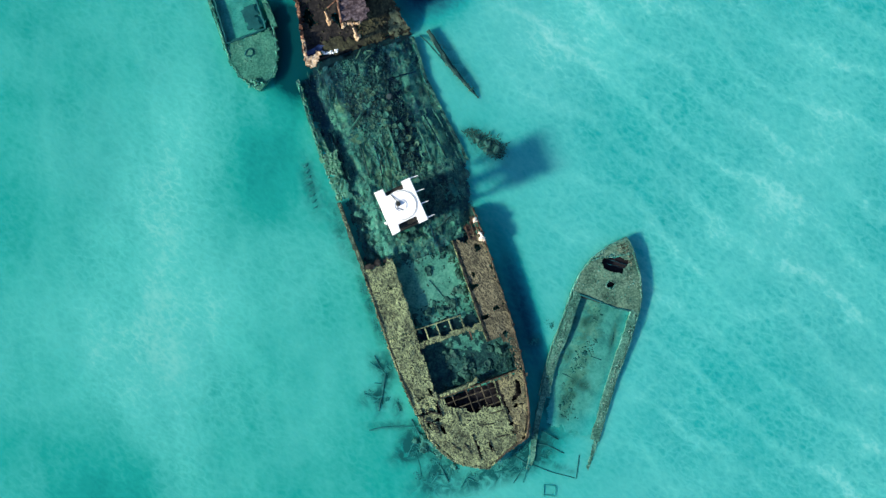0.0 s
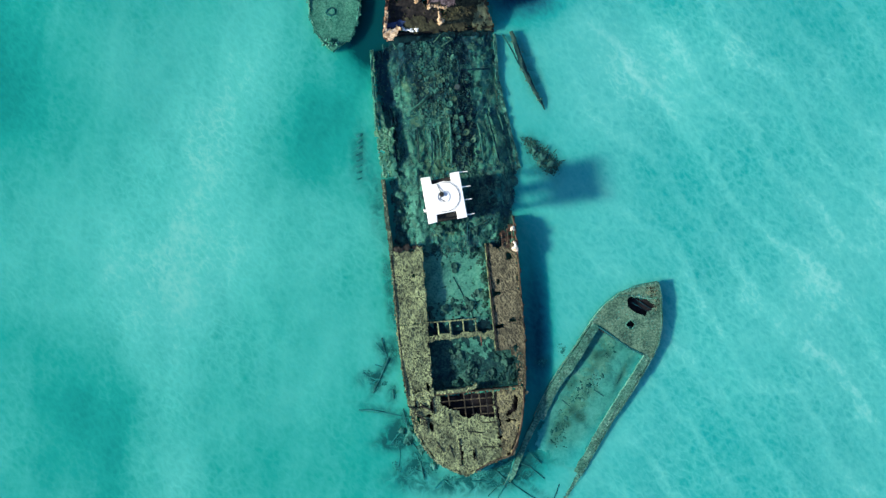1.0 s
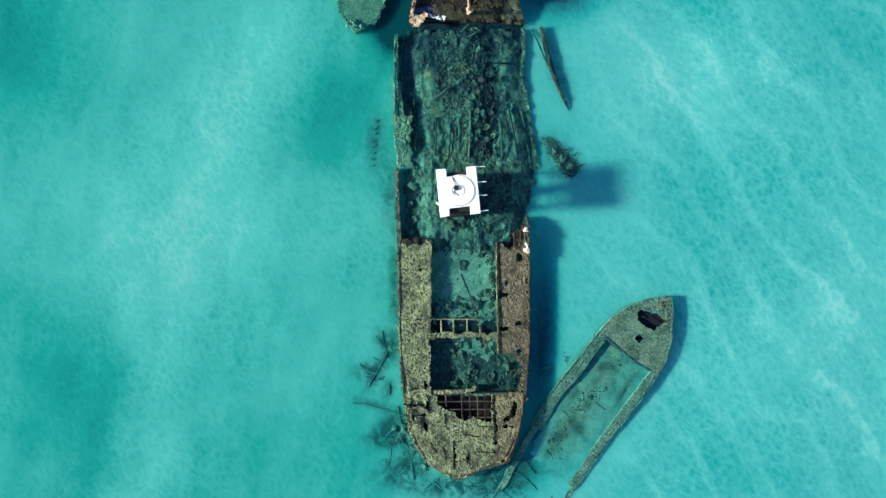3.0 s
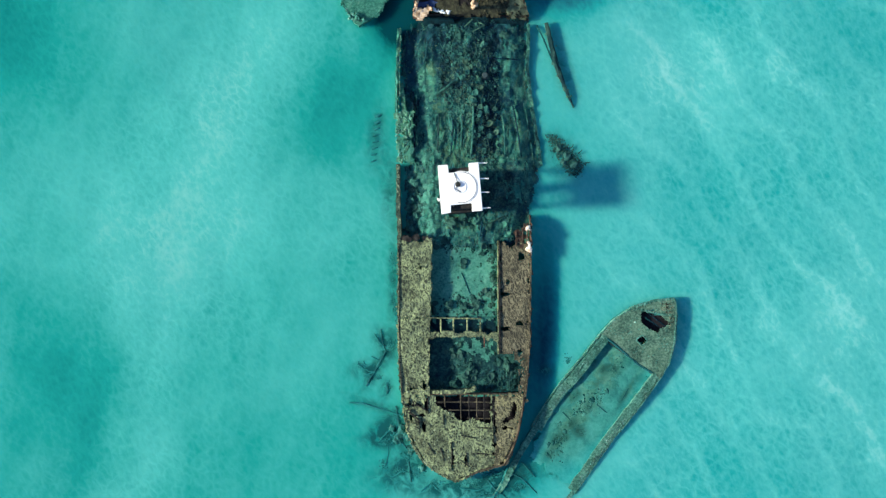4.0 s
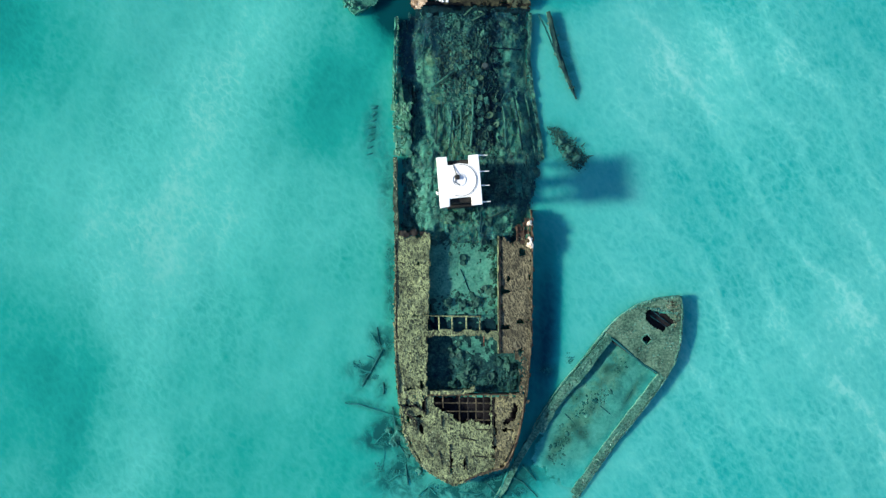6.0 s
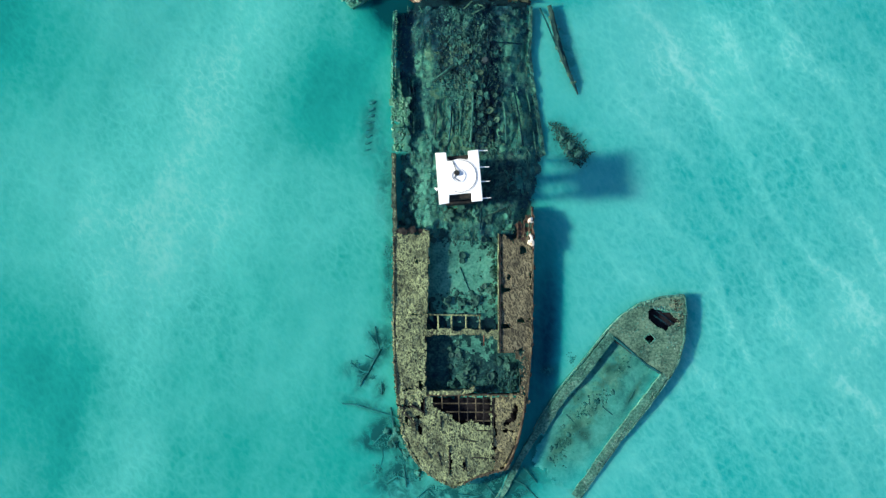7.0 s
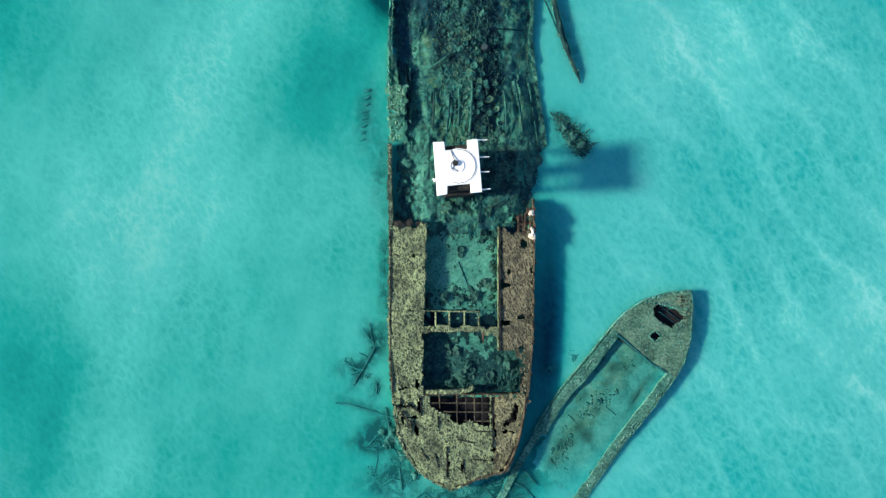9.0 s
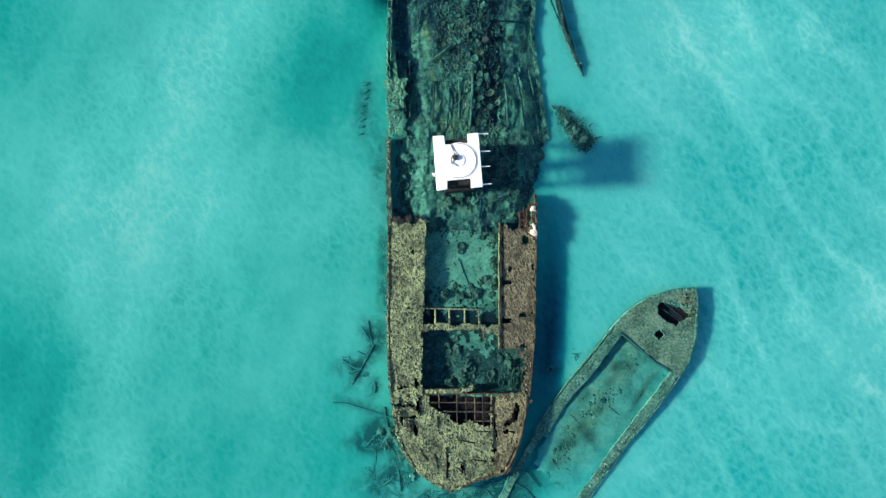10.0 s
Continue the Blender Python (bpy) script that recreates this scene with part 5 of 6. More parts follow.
# ---- the white platform on legs ----
def build_tower():
    top = 5.5
    tower = thing("platform_tower", "white H-shaped steel platform on tall legs above the wreck", "platform", (1.0, 5.8, 0.3))
    outline = [(-0.72, 7.57), (0.05, 7.61), (0.12, 6.99), (1.65, 7.11), (1.61, 7.72), (2.37, 7.80), (2.68, 4.14), (1.88, 4.06), (1.85, 4.71), (0.28, 4.55), (0.28, 3.98), (-0.44, 3.86)]
    bm = bmesh.new()
    face = bm.faces.new([bm.verts.new((x, y, top)) for x, y in outline])
    if face.normal.z < 0:
        face.normal_flip()
    bm.normal_update()
    lower = bmesh.ops.extrude_face_region(bm, geom=[face])
    for v in lower["geom"]:
        if isinstance(v, bmesh.types.BMVert):
            v.co.z -= 0.35
    bmesh.ops.recalc_face_normals(bm, faces=bm.faces[:])
    bmesh.ops.bevel(bm, geom=bm.edges[:], offset=0.035, segments=1, affect="EDGES")
    me = bpy.data.meshes.new("platform")
    bm.to_mesh(me)
    bm.free()
    me.materials.append(WHITE)
    part("platform", me, tower, "white H-shaped platform deck")

    def disc(name, x, y, z0, z1, r0, r1, material, sides=40, gap=0.0):
        """A round plate, or with gap a ring."""
        verts, faces = [], []
        rings = [(r0, z0), (r0, z1), (r1, z1), (r1, z0)]
        for r, z in rings:
            verts += [(x + r * math.cos(2 * math.pi * k / sides), y + r * math.sin(2 * math.pi * k / sides), z) for k in range(sides)]
        for a in range(4):
            b = (a + 1) % 4
            for k in range(sides):
                q = (k + 1) % sides
                faces.append((a * sides + k, a * sides + q, b * sides + q, b * sides + k))
        return mesh(name, verts, faces, material)

    part("turntable", disc("turntable", 1.06, 5.90, top - 0.02, top + 0.025, 1.24, 0.03, WHITE), tower, "round raised turntable plate")
    hatch = part("hatch_ring", disc("hatch_ring", 0.93, 5.93, top + 0.02, top + 0.07, 0.50, 0.45, WHITE, 28), tower, "round hatch rim")
    # thin grey tube drawn as the raised disc's shadow on its lee side
    part("disc_shadow_arc", tube_mesh("disc_shadow_arc", [(1.06 + 1.17 * math.cos(a), 5.90 + 1.17 * math.sin(a), top + 0.03, 0.022) for a in np.linspace(-1.9, 1.7, 30)], RING_GREY, 6), tower, "grey arc standing for the turntable's shadow")
    part("coil", tube_mesh("coil", [(0.95 + 0.34 * math.cos(a), 5.86 + 0.34 * math.sin(a), top + 0.05, 0.035) for a in np.linspace(1.9, 4.9, 16)], RING_GREY, 6), tower, "dark coiled hose end")
    part("vent_pipe", tube_mesh("vent_pipe", [(0.82, 6.12, top, 0.20), (0.82, 6.12, top + 0.2, 0.18)], DARK_STEEL, 14), tower, "dark open vent pipe")
    part("cable", tube_mesh("cable", [(0.52, 6.98, top + 0.05, 0.028), (0.62, 6.75, top + 0.08, 0.028), (0.72, 6.4, top + 0.09, 0.028), (0.82, 6.18, top + 0.2, 0.028)], GREY_PIPE, 6), tower, "thin grey cable")
    for x, y, gx, gy in ((2.45, 7.75, 0.6, 0.0), (2.54, 6.56, 0.62, 0.02), (2.56, 5.53, 0.62, 0.02), (2.66, 4.31, 0.62, 0.06)):
        part("bracket", tube_mesh("bracket", [(x - 0.1, y, top - 0.2, 0.05), (x + gx, y + gy, top - 0.2, 0.03)], WHITE, 7), tower, "white side bracket")
    # white lump added where a bird sits on the platform's edge
    part("knob", clumps_mesh("knob", [(-0.62, 4.95, top - 0.1, 0.2, 0.9)], WHITE, LARGE, 5), tower, "small white lump in place of a bird")
    part("plinth", box_mesh("plinth", -0.1, 2.1, 4.1, 7.3, 0.1, 2.5, DARK_STEEL, 0.08, 5), tower, "dark rusted machinery base")
    part("column", box_mesh("column", 0.75, 1.3, 5.5, 6.2, 1.8, top - 0.9, DARK_STEEL, 0.06, 5), tower, "dark rusted box column")
    part("housing", box_mesh("housing", -0.3, 2.25, 4.25, 7.4, top - 1.0, top - 0.35, DARK_STEEL, 0.08, 5), tower, "rusted machine housing under the deck")
    for x, y, bx, by in ((0.0, 4.35, -0.3, 4.1), (2.0, 4.5, 2.3, 4.3), (-0.2, 7.2, -0.4, 7.5), (1.9, 7.3, 2.1, 7.6)):
        part("leg", tube_mesh("leg", [(x, y, 0.1, 0.17), (x, y, top - 0.33, 0.15)], RUST_RIM, 10, 0.05, 0.6), tower, "rusted tubular leg")
    for a, b in (((0.0, 4.35), (2.0, 4.5)), ((2.0, 4.5), (1.9, 7.3)), ((1.9, 7.3), (-0.2, 7.2)), ((-0.2, 7.2), (0.0, 4.35))):
        part("brace", tube_mesh("brace", [(*a, 1.2, 0.06), (*b, 4.9, 0.06)], RUST_RIM, 6, 0.05), tower)
        part("brace", tube_mesh("brace", [(*a, 3.1, 0.06), (*b, 3.1, 0.06)], RUST_RIM, 6, 0.05), tower)


build_tower()


# ---- the rusted forward section that stands out of the water ----
def build_forward_section():
    bow = thing("wreck_section", "rusted broken ship section standing out of the water", "shipwreck", (2.0, 24.0, 0.0))

    def slope(x, y):
        return 0.95 + np.clip((y - 19.6) * 0.33, 0, 1.7) - 0.16 * np.clip(x - 3.0, 0, 3.5) + 0.10 * (smooth_noise(x, y, 0.6, 201) - 0.5)

    left = [(-2.55, 20.3), (-1.1, 20.2), (0.3, 20.05), (2.3, 20.0), (2.6, 20.9), (2.5, 31.0), (-0.7, 31.0), (-1.5, 25.0)]
    part("deck_plate", sheet_mesh("deck_plate", left, slope, 0.12, 0.14, BLACK_DECK, [blot(-1.2, 23.2, 0.5, 0.7, 202), blot(0.9, 22.6, 0.35, 0.5, 203)], seed=204, gnaw=0.9), bow, "blackened rusty deck")
    edge = [(-1.0, 20.25), (0.3, 19.95), (2.3, 19.9), (4.2, 19.85), (4.2, 20.9), (2.4, 20.8), (0.2, 20.9), (-0.9, 21.1)]
    part("deck_plate", sheet_mesh("deck_plate", edge, lambda x, y: slope(x, y) + 0.06, 0.1, 0.12, MOSSY, (), seed=205, gnaw=0.9), bow, "brown crusted deck edge")
    right = [(2.65, 19.9), (6.46, 19.75), (5.94, 21.8), (5.6, 31.0), (2.65, 31.0)]
    part("deck_plate", sheet_mesh("deck_plate", right, slope, 0.12, 0.15, MOSSY, (), seed=206, gnaw=0.7), bow, "green algae-covered deck")
    lip = [(4.6, 19.8), (6.5, 19.75), (6.1, 21.6), (5.5, 21.9), (5.1, 20.7)]
    part("deck_plate", sheet_mesh("deck_plate", lip, lambda x, y: slope(x, y) + 0.09, 0.1, 0.13, PALE_MOSS, (), seed=207, gnaw=0.9), bow, "pale olive moss-covered deck corner")
    part("bulwark", ribbon_mesh("bulwark", [(-2.72, 19.85, 1.5), (-2.3, 22.0, 2.2), (-1.64, 25.0, 2.9), (-0.8, 31.0, 3.4)], 0.22, -0.1, RUST_RED, 0.12, 0.2, 208), bow, "flaking rust-red bulwark")
    part("bulwark_cap", ribbon_mesh("bulwark_cap", [(-2.74, 19.75, 1.55), (-2.5, 21.0, 2.0), (-2.34, 21.8, 2.25)], 0.26, 1.3, TAN, 0.06, 0.15, 209), bow, "pale streaked bulwark end")
    part("corner_plate", sheet_mesh("corner_plate", [(-2.75, 19.75), (-2.05, 19.45), (-1.75, 19.6), (-1.3, 19.85), (-1.35, 20.45), (-2.0, 20.1), (-2.5, 20.3)], lambda x, y: 1.5 + 0.1 * smooth_noise(x, y, 0.3, 210), 0.12, 0.09, TAN, (), 0.4, 210, 0.8), bow, "tan corner plate")
    part("wet_plate", sheet_mesh("wet_plate", [(-2.45, 20.4), (-1.4, 20.4), (-0.9, 20.75), (-1.3, 21.3), (-2.2, 21.5)], lambda x, y: 1.35 + 0.06 * smooth_noise(x, y, 0.3, 211), 0.08, 0.1, WET_BLUE, (), 0.4, 211, 0.5), bow, "wet blue-grey plate")
    foam = [(x, y, 1.2, RNG.uniform(0.08, 0.3), 0.4) for x, y in strewn([(-1.2, 20.3), (-0.2, 20.0), (0.4, 20.1), (-0.3, 20.5), (-1.0, 20.8)], 40, 212)]
    part("surf_foam", clumps_mesh("surf_foam", foam, FOAM, seed=213), bow, "white surf foam on the broken edge", "stuff")
    # cabin with a ribbed roof
    cabin = part("cabin", box_mesh("cabin", 1.35, 3.45, 21.6, 27.5, 1.2, 3.1, DARK_STEEL, 0.05, 0), bow, "rusted cabin remains")
    part("roof", sheet_mesh("roof", [(1.25, 21.75), (3.4, 21.35), (3.6, 22.5), (3.5, 27.6), (1.7, 27.6), (1.6, 23.6)], lambda x, y: 3.2 + 0.08 * np.sin(y * 9.0) + 0.06 * smooth_noise(x, y, 0.4, 214), 0.08, 0.09, PURPLE_ROOF, [blot(2.0, 24.2, 0.3, 0.4, 215)], seed=216, gnaw=0.8), cabin, "ribbed purple-grey roof")
    part("roof_beam", tube_mesh("roof_beam", [(1.25, 21.75, 3.25, 0.09), (1.55, 23.6, 3.3, 0.09), (1.6, 27.5, 3.3, 0.09)], RUST_RED, 7, 0.2), cabin, "flaking red roof beam")
    part("roof_beam", tube_mesh("roof_beam", [(0.55, 23.3, 3.0, 0.06), (1.7, 23.75, 3.2, 0.06)], RUST_RED, 7, 0.2), cabin)
    for x, y, tilt in ((2.1, 20.4, 0.75), (0.35, 22.35, 0.85)):
        bollard = part("bollard", tube_mesh("bollard", [(x - 0.06, y + tilt, 2.7, 0.09), (x, y + 0.1, 2.45, 0.1), (x, y, 2.3, 0.12)], TAN, 8, 0.15), bow, "tan crusted leaning post")
        part("bollard_head", clumps_mesh("bollard_head", [(x, y - 0.05, 2.3, 0.42, 0.9), (x + 0.08, y + 0.12, 2.2, 0.3, 0.9)], TAN, LARGE, 217), bollard)
        part("bollard_foot", tube_mesh("bollard_foot", [(x, y + 0.05, 0.9, 0.16), (x, y, 2.2, 0.14)], RUST_RIM, 8, 0.1), bollard)
    part("crusted_ledge", clumps_mesh("crusted_ledge", [(1.35 + 0.22 * k, 21.62 - 0.05 * k + RNG.normal(0, 0.06), 3.0, RNG.uniform(0.2, 0.36), 0.7) for k in range(7)], TAN, LARGE, 218), bow, "tan crusted ledge")
    spots = [(x, y, float(slope(np.array(x), np.array(y))) + 0.04, RNG.uniform(0.08, 0.2), 0.35) for x, y in strewn(left, 170, 219)]
    part("oyster_crust", clumps_mesh("oyster_crust", spots, MOSSY, seed=220), bow, "brown clumps of oysters", "stuff")
    spots = [(x, y, float(slope(np.array(x), np.array(y))) + 0.04, RNG.uniform(0.12, 0.3), 0.3) for x, y in strewn(right, 260, 221)]
    part("oyster_crust", clumps_mesh("oyster_crust", spots, MOSSY, JAGGED, seed=222), bow, "mossy brown shell growth", "stuff")
    part("hull_side", ribbon_mesh("hull_side", [(-2.6, 20.0, 0.95), (0.3, 19.98, 0.95), (2.4, 19.95, 0.95), (4.5, 19.9, 0.7), (6.45, 19.78, 0.5)], -0.12, -0.1, DARK_STEEL, 0.05, 0.25, 223), bow, "dark torn hull edge")
    part("hull_side", ribbon_mesh("hull_side", [(6.45, 19.78, 0.5), (5.95, 21.8, 1.3), (5.6, 31.0, 2.0)], -0.12, -0.1, RUST_RIM, 0.05, 0.25, 224), bow, "rusted side plating")


build_forward_section()


# ---- the sunken barge beside the wreck ----
def build_barge():
    barge = thing("sunken_barge", "sunken open barge with pointed bow, coated in pale green silt", "barge", (13.0, -9.0, 0.0))
    port = [(18.1, -2.8), (16.5, -2.95), (14.75, -3.5), (13.3, -4.5), (12.35, -5.5), (10.95, -7.3), (9.1, -9.5), (8.0, -11.0), (7.15, -12.35), (6.75, -13.1)]
    star = [(18.1, -2.8), (18.25, -4.2), (18.1, -6.3), (17.72, -7.75), (17.1, -8.9), (16.3, -10.05), (14.95, -11.9), (13.42, -13.75), (12.1, -15.6), (10.95, -17.25), (10.15, -18.4)]

    def rake(x, y):
        """The barge lies down by its far end."""
        far = (18.1 - x) * 0.55 + (-2.8 - y) * 0.83
        return np.clip(0.62 - 0.030 * far, 0.10, 0.7) + 0.05 * (smooth_noise(x, y, 0.8, 301) - 0.5)

    deck = port[:5] + [(12.6, -5.95), (13.0, -6.1), (14.05, -7.0), (15.25, -8.0), (16.3, -8.65), (16.75, -9.2)] + star[4:0:-1]
    grille = [(15.42, -3.95), (15.75, -3.72), (16.05, -3.85), (16.4, -3.55), (17.72, -4.72), (17.35, -5.05), (17.0, -5.2), (16.8, -5.5), (15.95, -5.1), (15.4, -4.55)]
    square = [(15.1, -6.05), (15.55, -5.7), (15.92, -6.12), (15.5, -6.5)]
    part("foredeck", sheet_mesh("foredeck", deck, rake, 0.12, 0.075, SUNK, [grille, square], seed=302, gnaw=0.2), barge, "pale green silted foredeck")
    part("hatch_pit", sheet_mesh("hatch_pit", [(15.0, -3.4), (18.0, -4.6), (16.8, -6.9), (14.7, -6.2)], 0.12, 0.15, 0.3, PIT, (), seed=303), barge, "hatch floor painted dark for its shade")
    for f in (0.33, 0.66):
        a = Vector((15.6, -4.6)).lerp(Vector((16.3, -3.65)), f)
        b = Vector((16.95, -5.5)).lerp(Vector((17.8, -4.8)), f)
        part("hatch_bar", tube_mesh("hatch_bar", [(a.x, a.y, 0.5, 0.035), (b.x, b.y, 0.46, 0.035)], NAVY, 6, 0.3), barge)
    # dark tube added as the strip of shade below the foredeck's aft edge
    edge = [(12.75, -6.0), (13.05, -6.15), (14.08, -7.05), (15.27, -8.05), (16.35, -8.7)]
    part("deck_edge_shade", tube_mesh("deck_edge_shade", [(x, y, float(rake(np.array(x), np.array(y))) - 0.02, 0.09) for x, y in edge], DROWNED, 7, 0.35, 0.2, 315), barge, "dark strip painted as shade under the deck edge")
    for k, (x0, y0, x1, y1) in enumerate(((15.06, -6.05, 15.55, -5.66), (15.55, -5.66, 15.96, -6.12), (15.96, -6.12, 15.5, -6.54), (15.5, -6.54, 15.06, -6.05))):
        part("hatch_coaming", tube_mesh("hatch_coaming", [(x0, y0, 0.52, 0.045), (x1, y1, 0.52, 0.045)], SUNK_DIM, 6, 0.25, 0.15, 316 + k), barge, "silted rim of the small hatch")
    rows = lambda path: [(x, y, float(rake(np.array(x), np.array(y)))) for x, y in path]
    part("hull_side", ribbon_mesh("hull_side", rows(port), 0.10, -0.1, SUNK_DIM, 0.03, 0.25, 304), barge, "silted side plating")
    part("hull_side", ribbon_mesh("hull_side", rows(star), -0.10, -0.1, SUNK_DIM, 0.03, 0.25, 305), barge, "silted side plating")
    part("side_deck", ribbon_mesh("side_deck", rows([(12.4, -5.55), (11.0, -7.35), (9.15, -9.55), (8.05, -11.05), (7.2, -12.4), (6.85, -13.1)]), -0.74, -0.05, SUNK_DIM, 0.012, 0.4, 306), barge, "pale green side deck")
    part("side_deck", ribbon_mesh("side_deck", rows([(16.98, -8.98), (16.22, -10.1), (14.88, -11.92), (13.36, -13.78), (12.05, -15.6), (10.9, -17.25), (10.15, -18.35)]), 0.66, -0.05, SUNK_DIM, 0.012, 0.4, 307), barge, "pale green side deck")
    part("buried_side", ribbon_mesh("buried_side", [(6.8, -13.05, 0.3), (5.6, -15.0, 0.2), (4.4, -17.2, 0.12), (3.6, -18.6, 0.04)], -0.5, -0.1, SUNK_DIM, 0.04, 0.25, 308), barge, "sand-buried side plating")
    part("buried_side", ribbon_mesh("buried_side", [(10.15, -18.4, 0.1), (9.3, -19.6, 0.03), (8.6, -20.5, -0.05)], 0.3, -0.1, SUNK_DIM, 0.04, 0.25, 309), barge, "sand-buried side plating")
    floor = [(12.6, -6.0), (16.5, -8.7), (15.8, -9.9), (14.5, -11.7), (12.9, -13.7), (11.6, -15.6), (10.0, -18.0), (6.6, -15.8), (7.4, -13.3), (8.4, -12.0), (9.7, -10.3)]
    part("barge_floor", sheet_mesh("barge_floor", floor, lambda x, y: 0.03 + 0.05 * smooth_noise(x, y, 0.9, 310), 0.15, 0.13, BARGE_BED, (), seed=311, gnaw=1.0), barge, "silted barge floor")
    for a, b, r, m in (((12.75, -6.15), (16.3, -8.75), 0.06, DARK_STEEL), ((11.95, -11.3), (12.75, -11.95), 0.04, DROWNED), ((9.2, -11.9), (9.9, -12.6), 0.04, DROWNED), ((14.5, -10.0), (13.95, -11.0), 0.03, DROWNED), ((5.9, -15.9), (7.0, -17.1), 0.05, DROWNED)):
        part("frame_bar", tube_mesh("frame_bar", [(*a, 0.05 if m is DROWNED else 0.26, r), (*b, 0.05 if m is DROWNED else 0.26, r)], m, 6, 0.3), barge, "thin fallen frame bar")
    spots = [(x, y, float(rake(np.array(x), np.array(y))), RNG.uniform(0.06, 0.15), 0.25) for x, y in strewn(deck, 110, 312, [grille, square])]
    for x, y, z in along(rows(port[:3]) + rows(star[:4])[1:], 0.2):
        spots.append((x, y, z, RNG.uniform(0.1, 0.22), 0.6))
    for path in ([(12.55, -5.95), (11.25, -7.65), (9.4, -9.85), (7.4, -12.7)], [(16.8, -9.1), (15.95, -10.2), (14.6, -12.0), (13.1, -13.85), (11.8, -15.6), (10.6, -17.3)]):
        for x, y, z in along(rows(path), 0.05):
            spots.append((x + RNG.normal(0, 0.11), y + RNG.normal(0, 0.1), z, RNG.uniform(0.05, 0.17), 0.25))
    part("oyster_crust", clumps_mesh("oyster_crust", spots, SUNK_DIM, JAGGED, seed=313), barge, "pale green oyster clumps", "stuff")
    for k, (x, y, rx, ry, m) in enumerate(((12.5, -8.45, 0.35, 0.28, CORAL_GREEN), (13.4, -8.4, 0.22, 0.2, CORAL_GREEN), (9.95, -12.8, 0.4, 0.3, CORAL_GREEN), (10.6, -13.5, 0.4, 0.35, CORAL_GREEN), (9.35, -13.9, 0.3, 0.3, CORAL_GREEN),
            (12.0, -10.4, 1.0, 0.5, BARGE_GROWTH), (13.0, -9.2, 0.8, 0.5, BARGE_GROWTH), (10.8, -11.5, 1.0, 0.6, BARGE_GROWTH), (9.7, -13.0, 0.8, 0.6, BARGE_GROWTH), (11.0, -9.6, 0.9, 0.4, BARGE_GROWTH), (14.6, -9.9, 0.7, 0.35, BARGE_GROWTH), (11.6, -7.9, 0.35, 0.25, CORAL_GREEN), (11.3, -11.4, 0.35, 0.3, CORAL_GREEN), (10.3, -10.6, 0.4, 0.3, CORAL_GREEN), (14.3, -10.3, 0.2, 0.5, CORAL_GREEN), (15.6, -9.3, 0.3, 0.25, CORAL_GREEN), (8.6, -14.2, 0.4, 0.3, CORAL_GREEN))):
        part("weed", clumps_mesh("weed", tuft_spots(x, y, rx * 1.1, ry * 1.1, 16, 0.04, 340 + k, 0.05, 0.15, 0.22), m, SMALL, 350 + k), barge, "ragged green growth", "stuff")
    spine = along([(13.2, -7.0), (13.3, -8.6), (12.2, -10.2), (10.9, -11.6), (9.7, -13.0), (8.9, -14.3), (8.1, -15.8)], 0.04)
    for m, seed, word in ((CORAL_GREEN, 333, "dark green"), (BARGE_GROWTH, 334, "pale green")):
        ridge = [(x + RNG.normal(0, 0.42), y + RNG.normal(0, 0.34), 0.06, RNG.choice([0.06, 0.1, 0.17, 0.3], p=[0.45, 0.37, 0.15, 0.03]), 0.1) for x, y in spine if smooth_noise(x, y, 0.8, seed) > 0.42]
        part("weed", clumps_mesh("weed", ridge, m, JAGGED, seed), barge, word + " growth along the barge floor", "stuff")
    tip = [(x + RNG.normal(0, 0.07), y + RNG.normal(0, 0.07), float(rake(np.array(x), np.array(y))) + 0.03, RNG.uniform(0.05, 0.11), 0.4) for x, y in strewn([(16.7, -3.2), (17.9, -3.0), (18.0, -4.5), (17.7, -5.4), (17.6, -4.2)], 90, 331)]
    part("oyster_crust", clumps_mesh("oyster_crust", tip, OYSTER, JAGGED, seed=332), barge, "olive shell crust on the bow", "stuff")


build_barge()


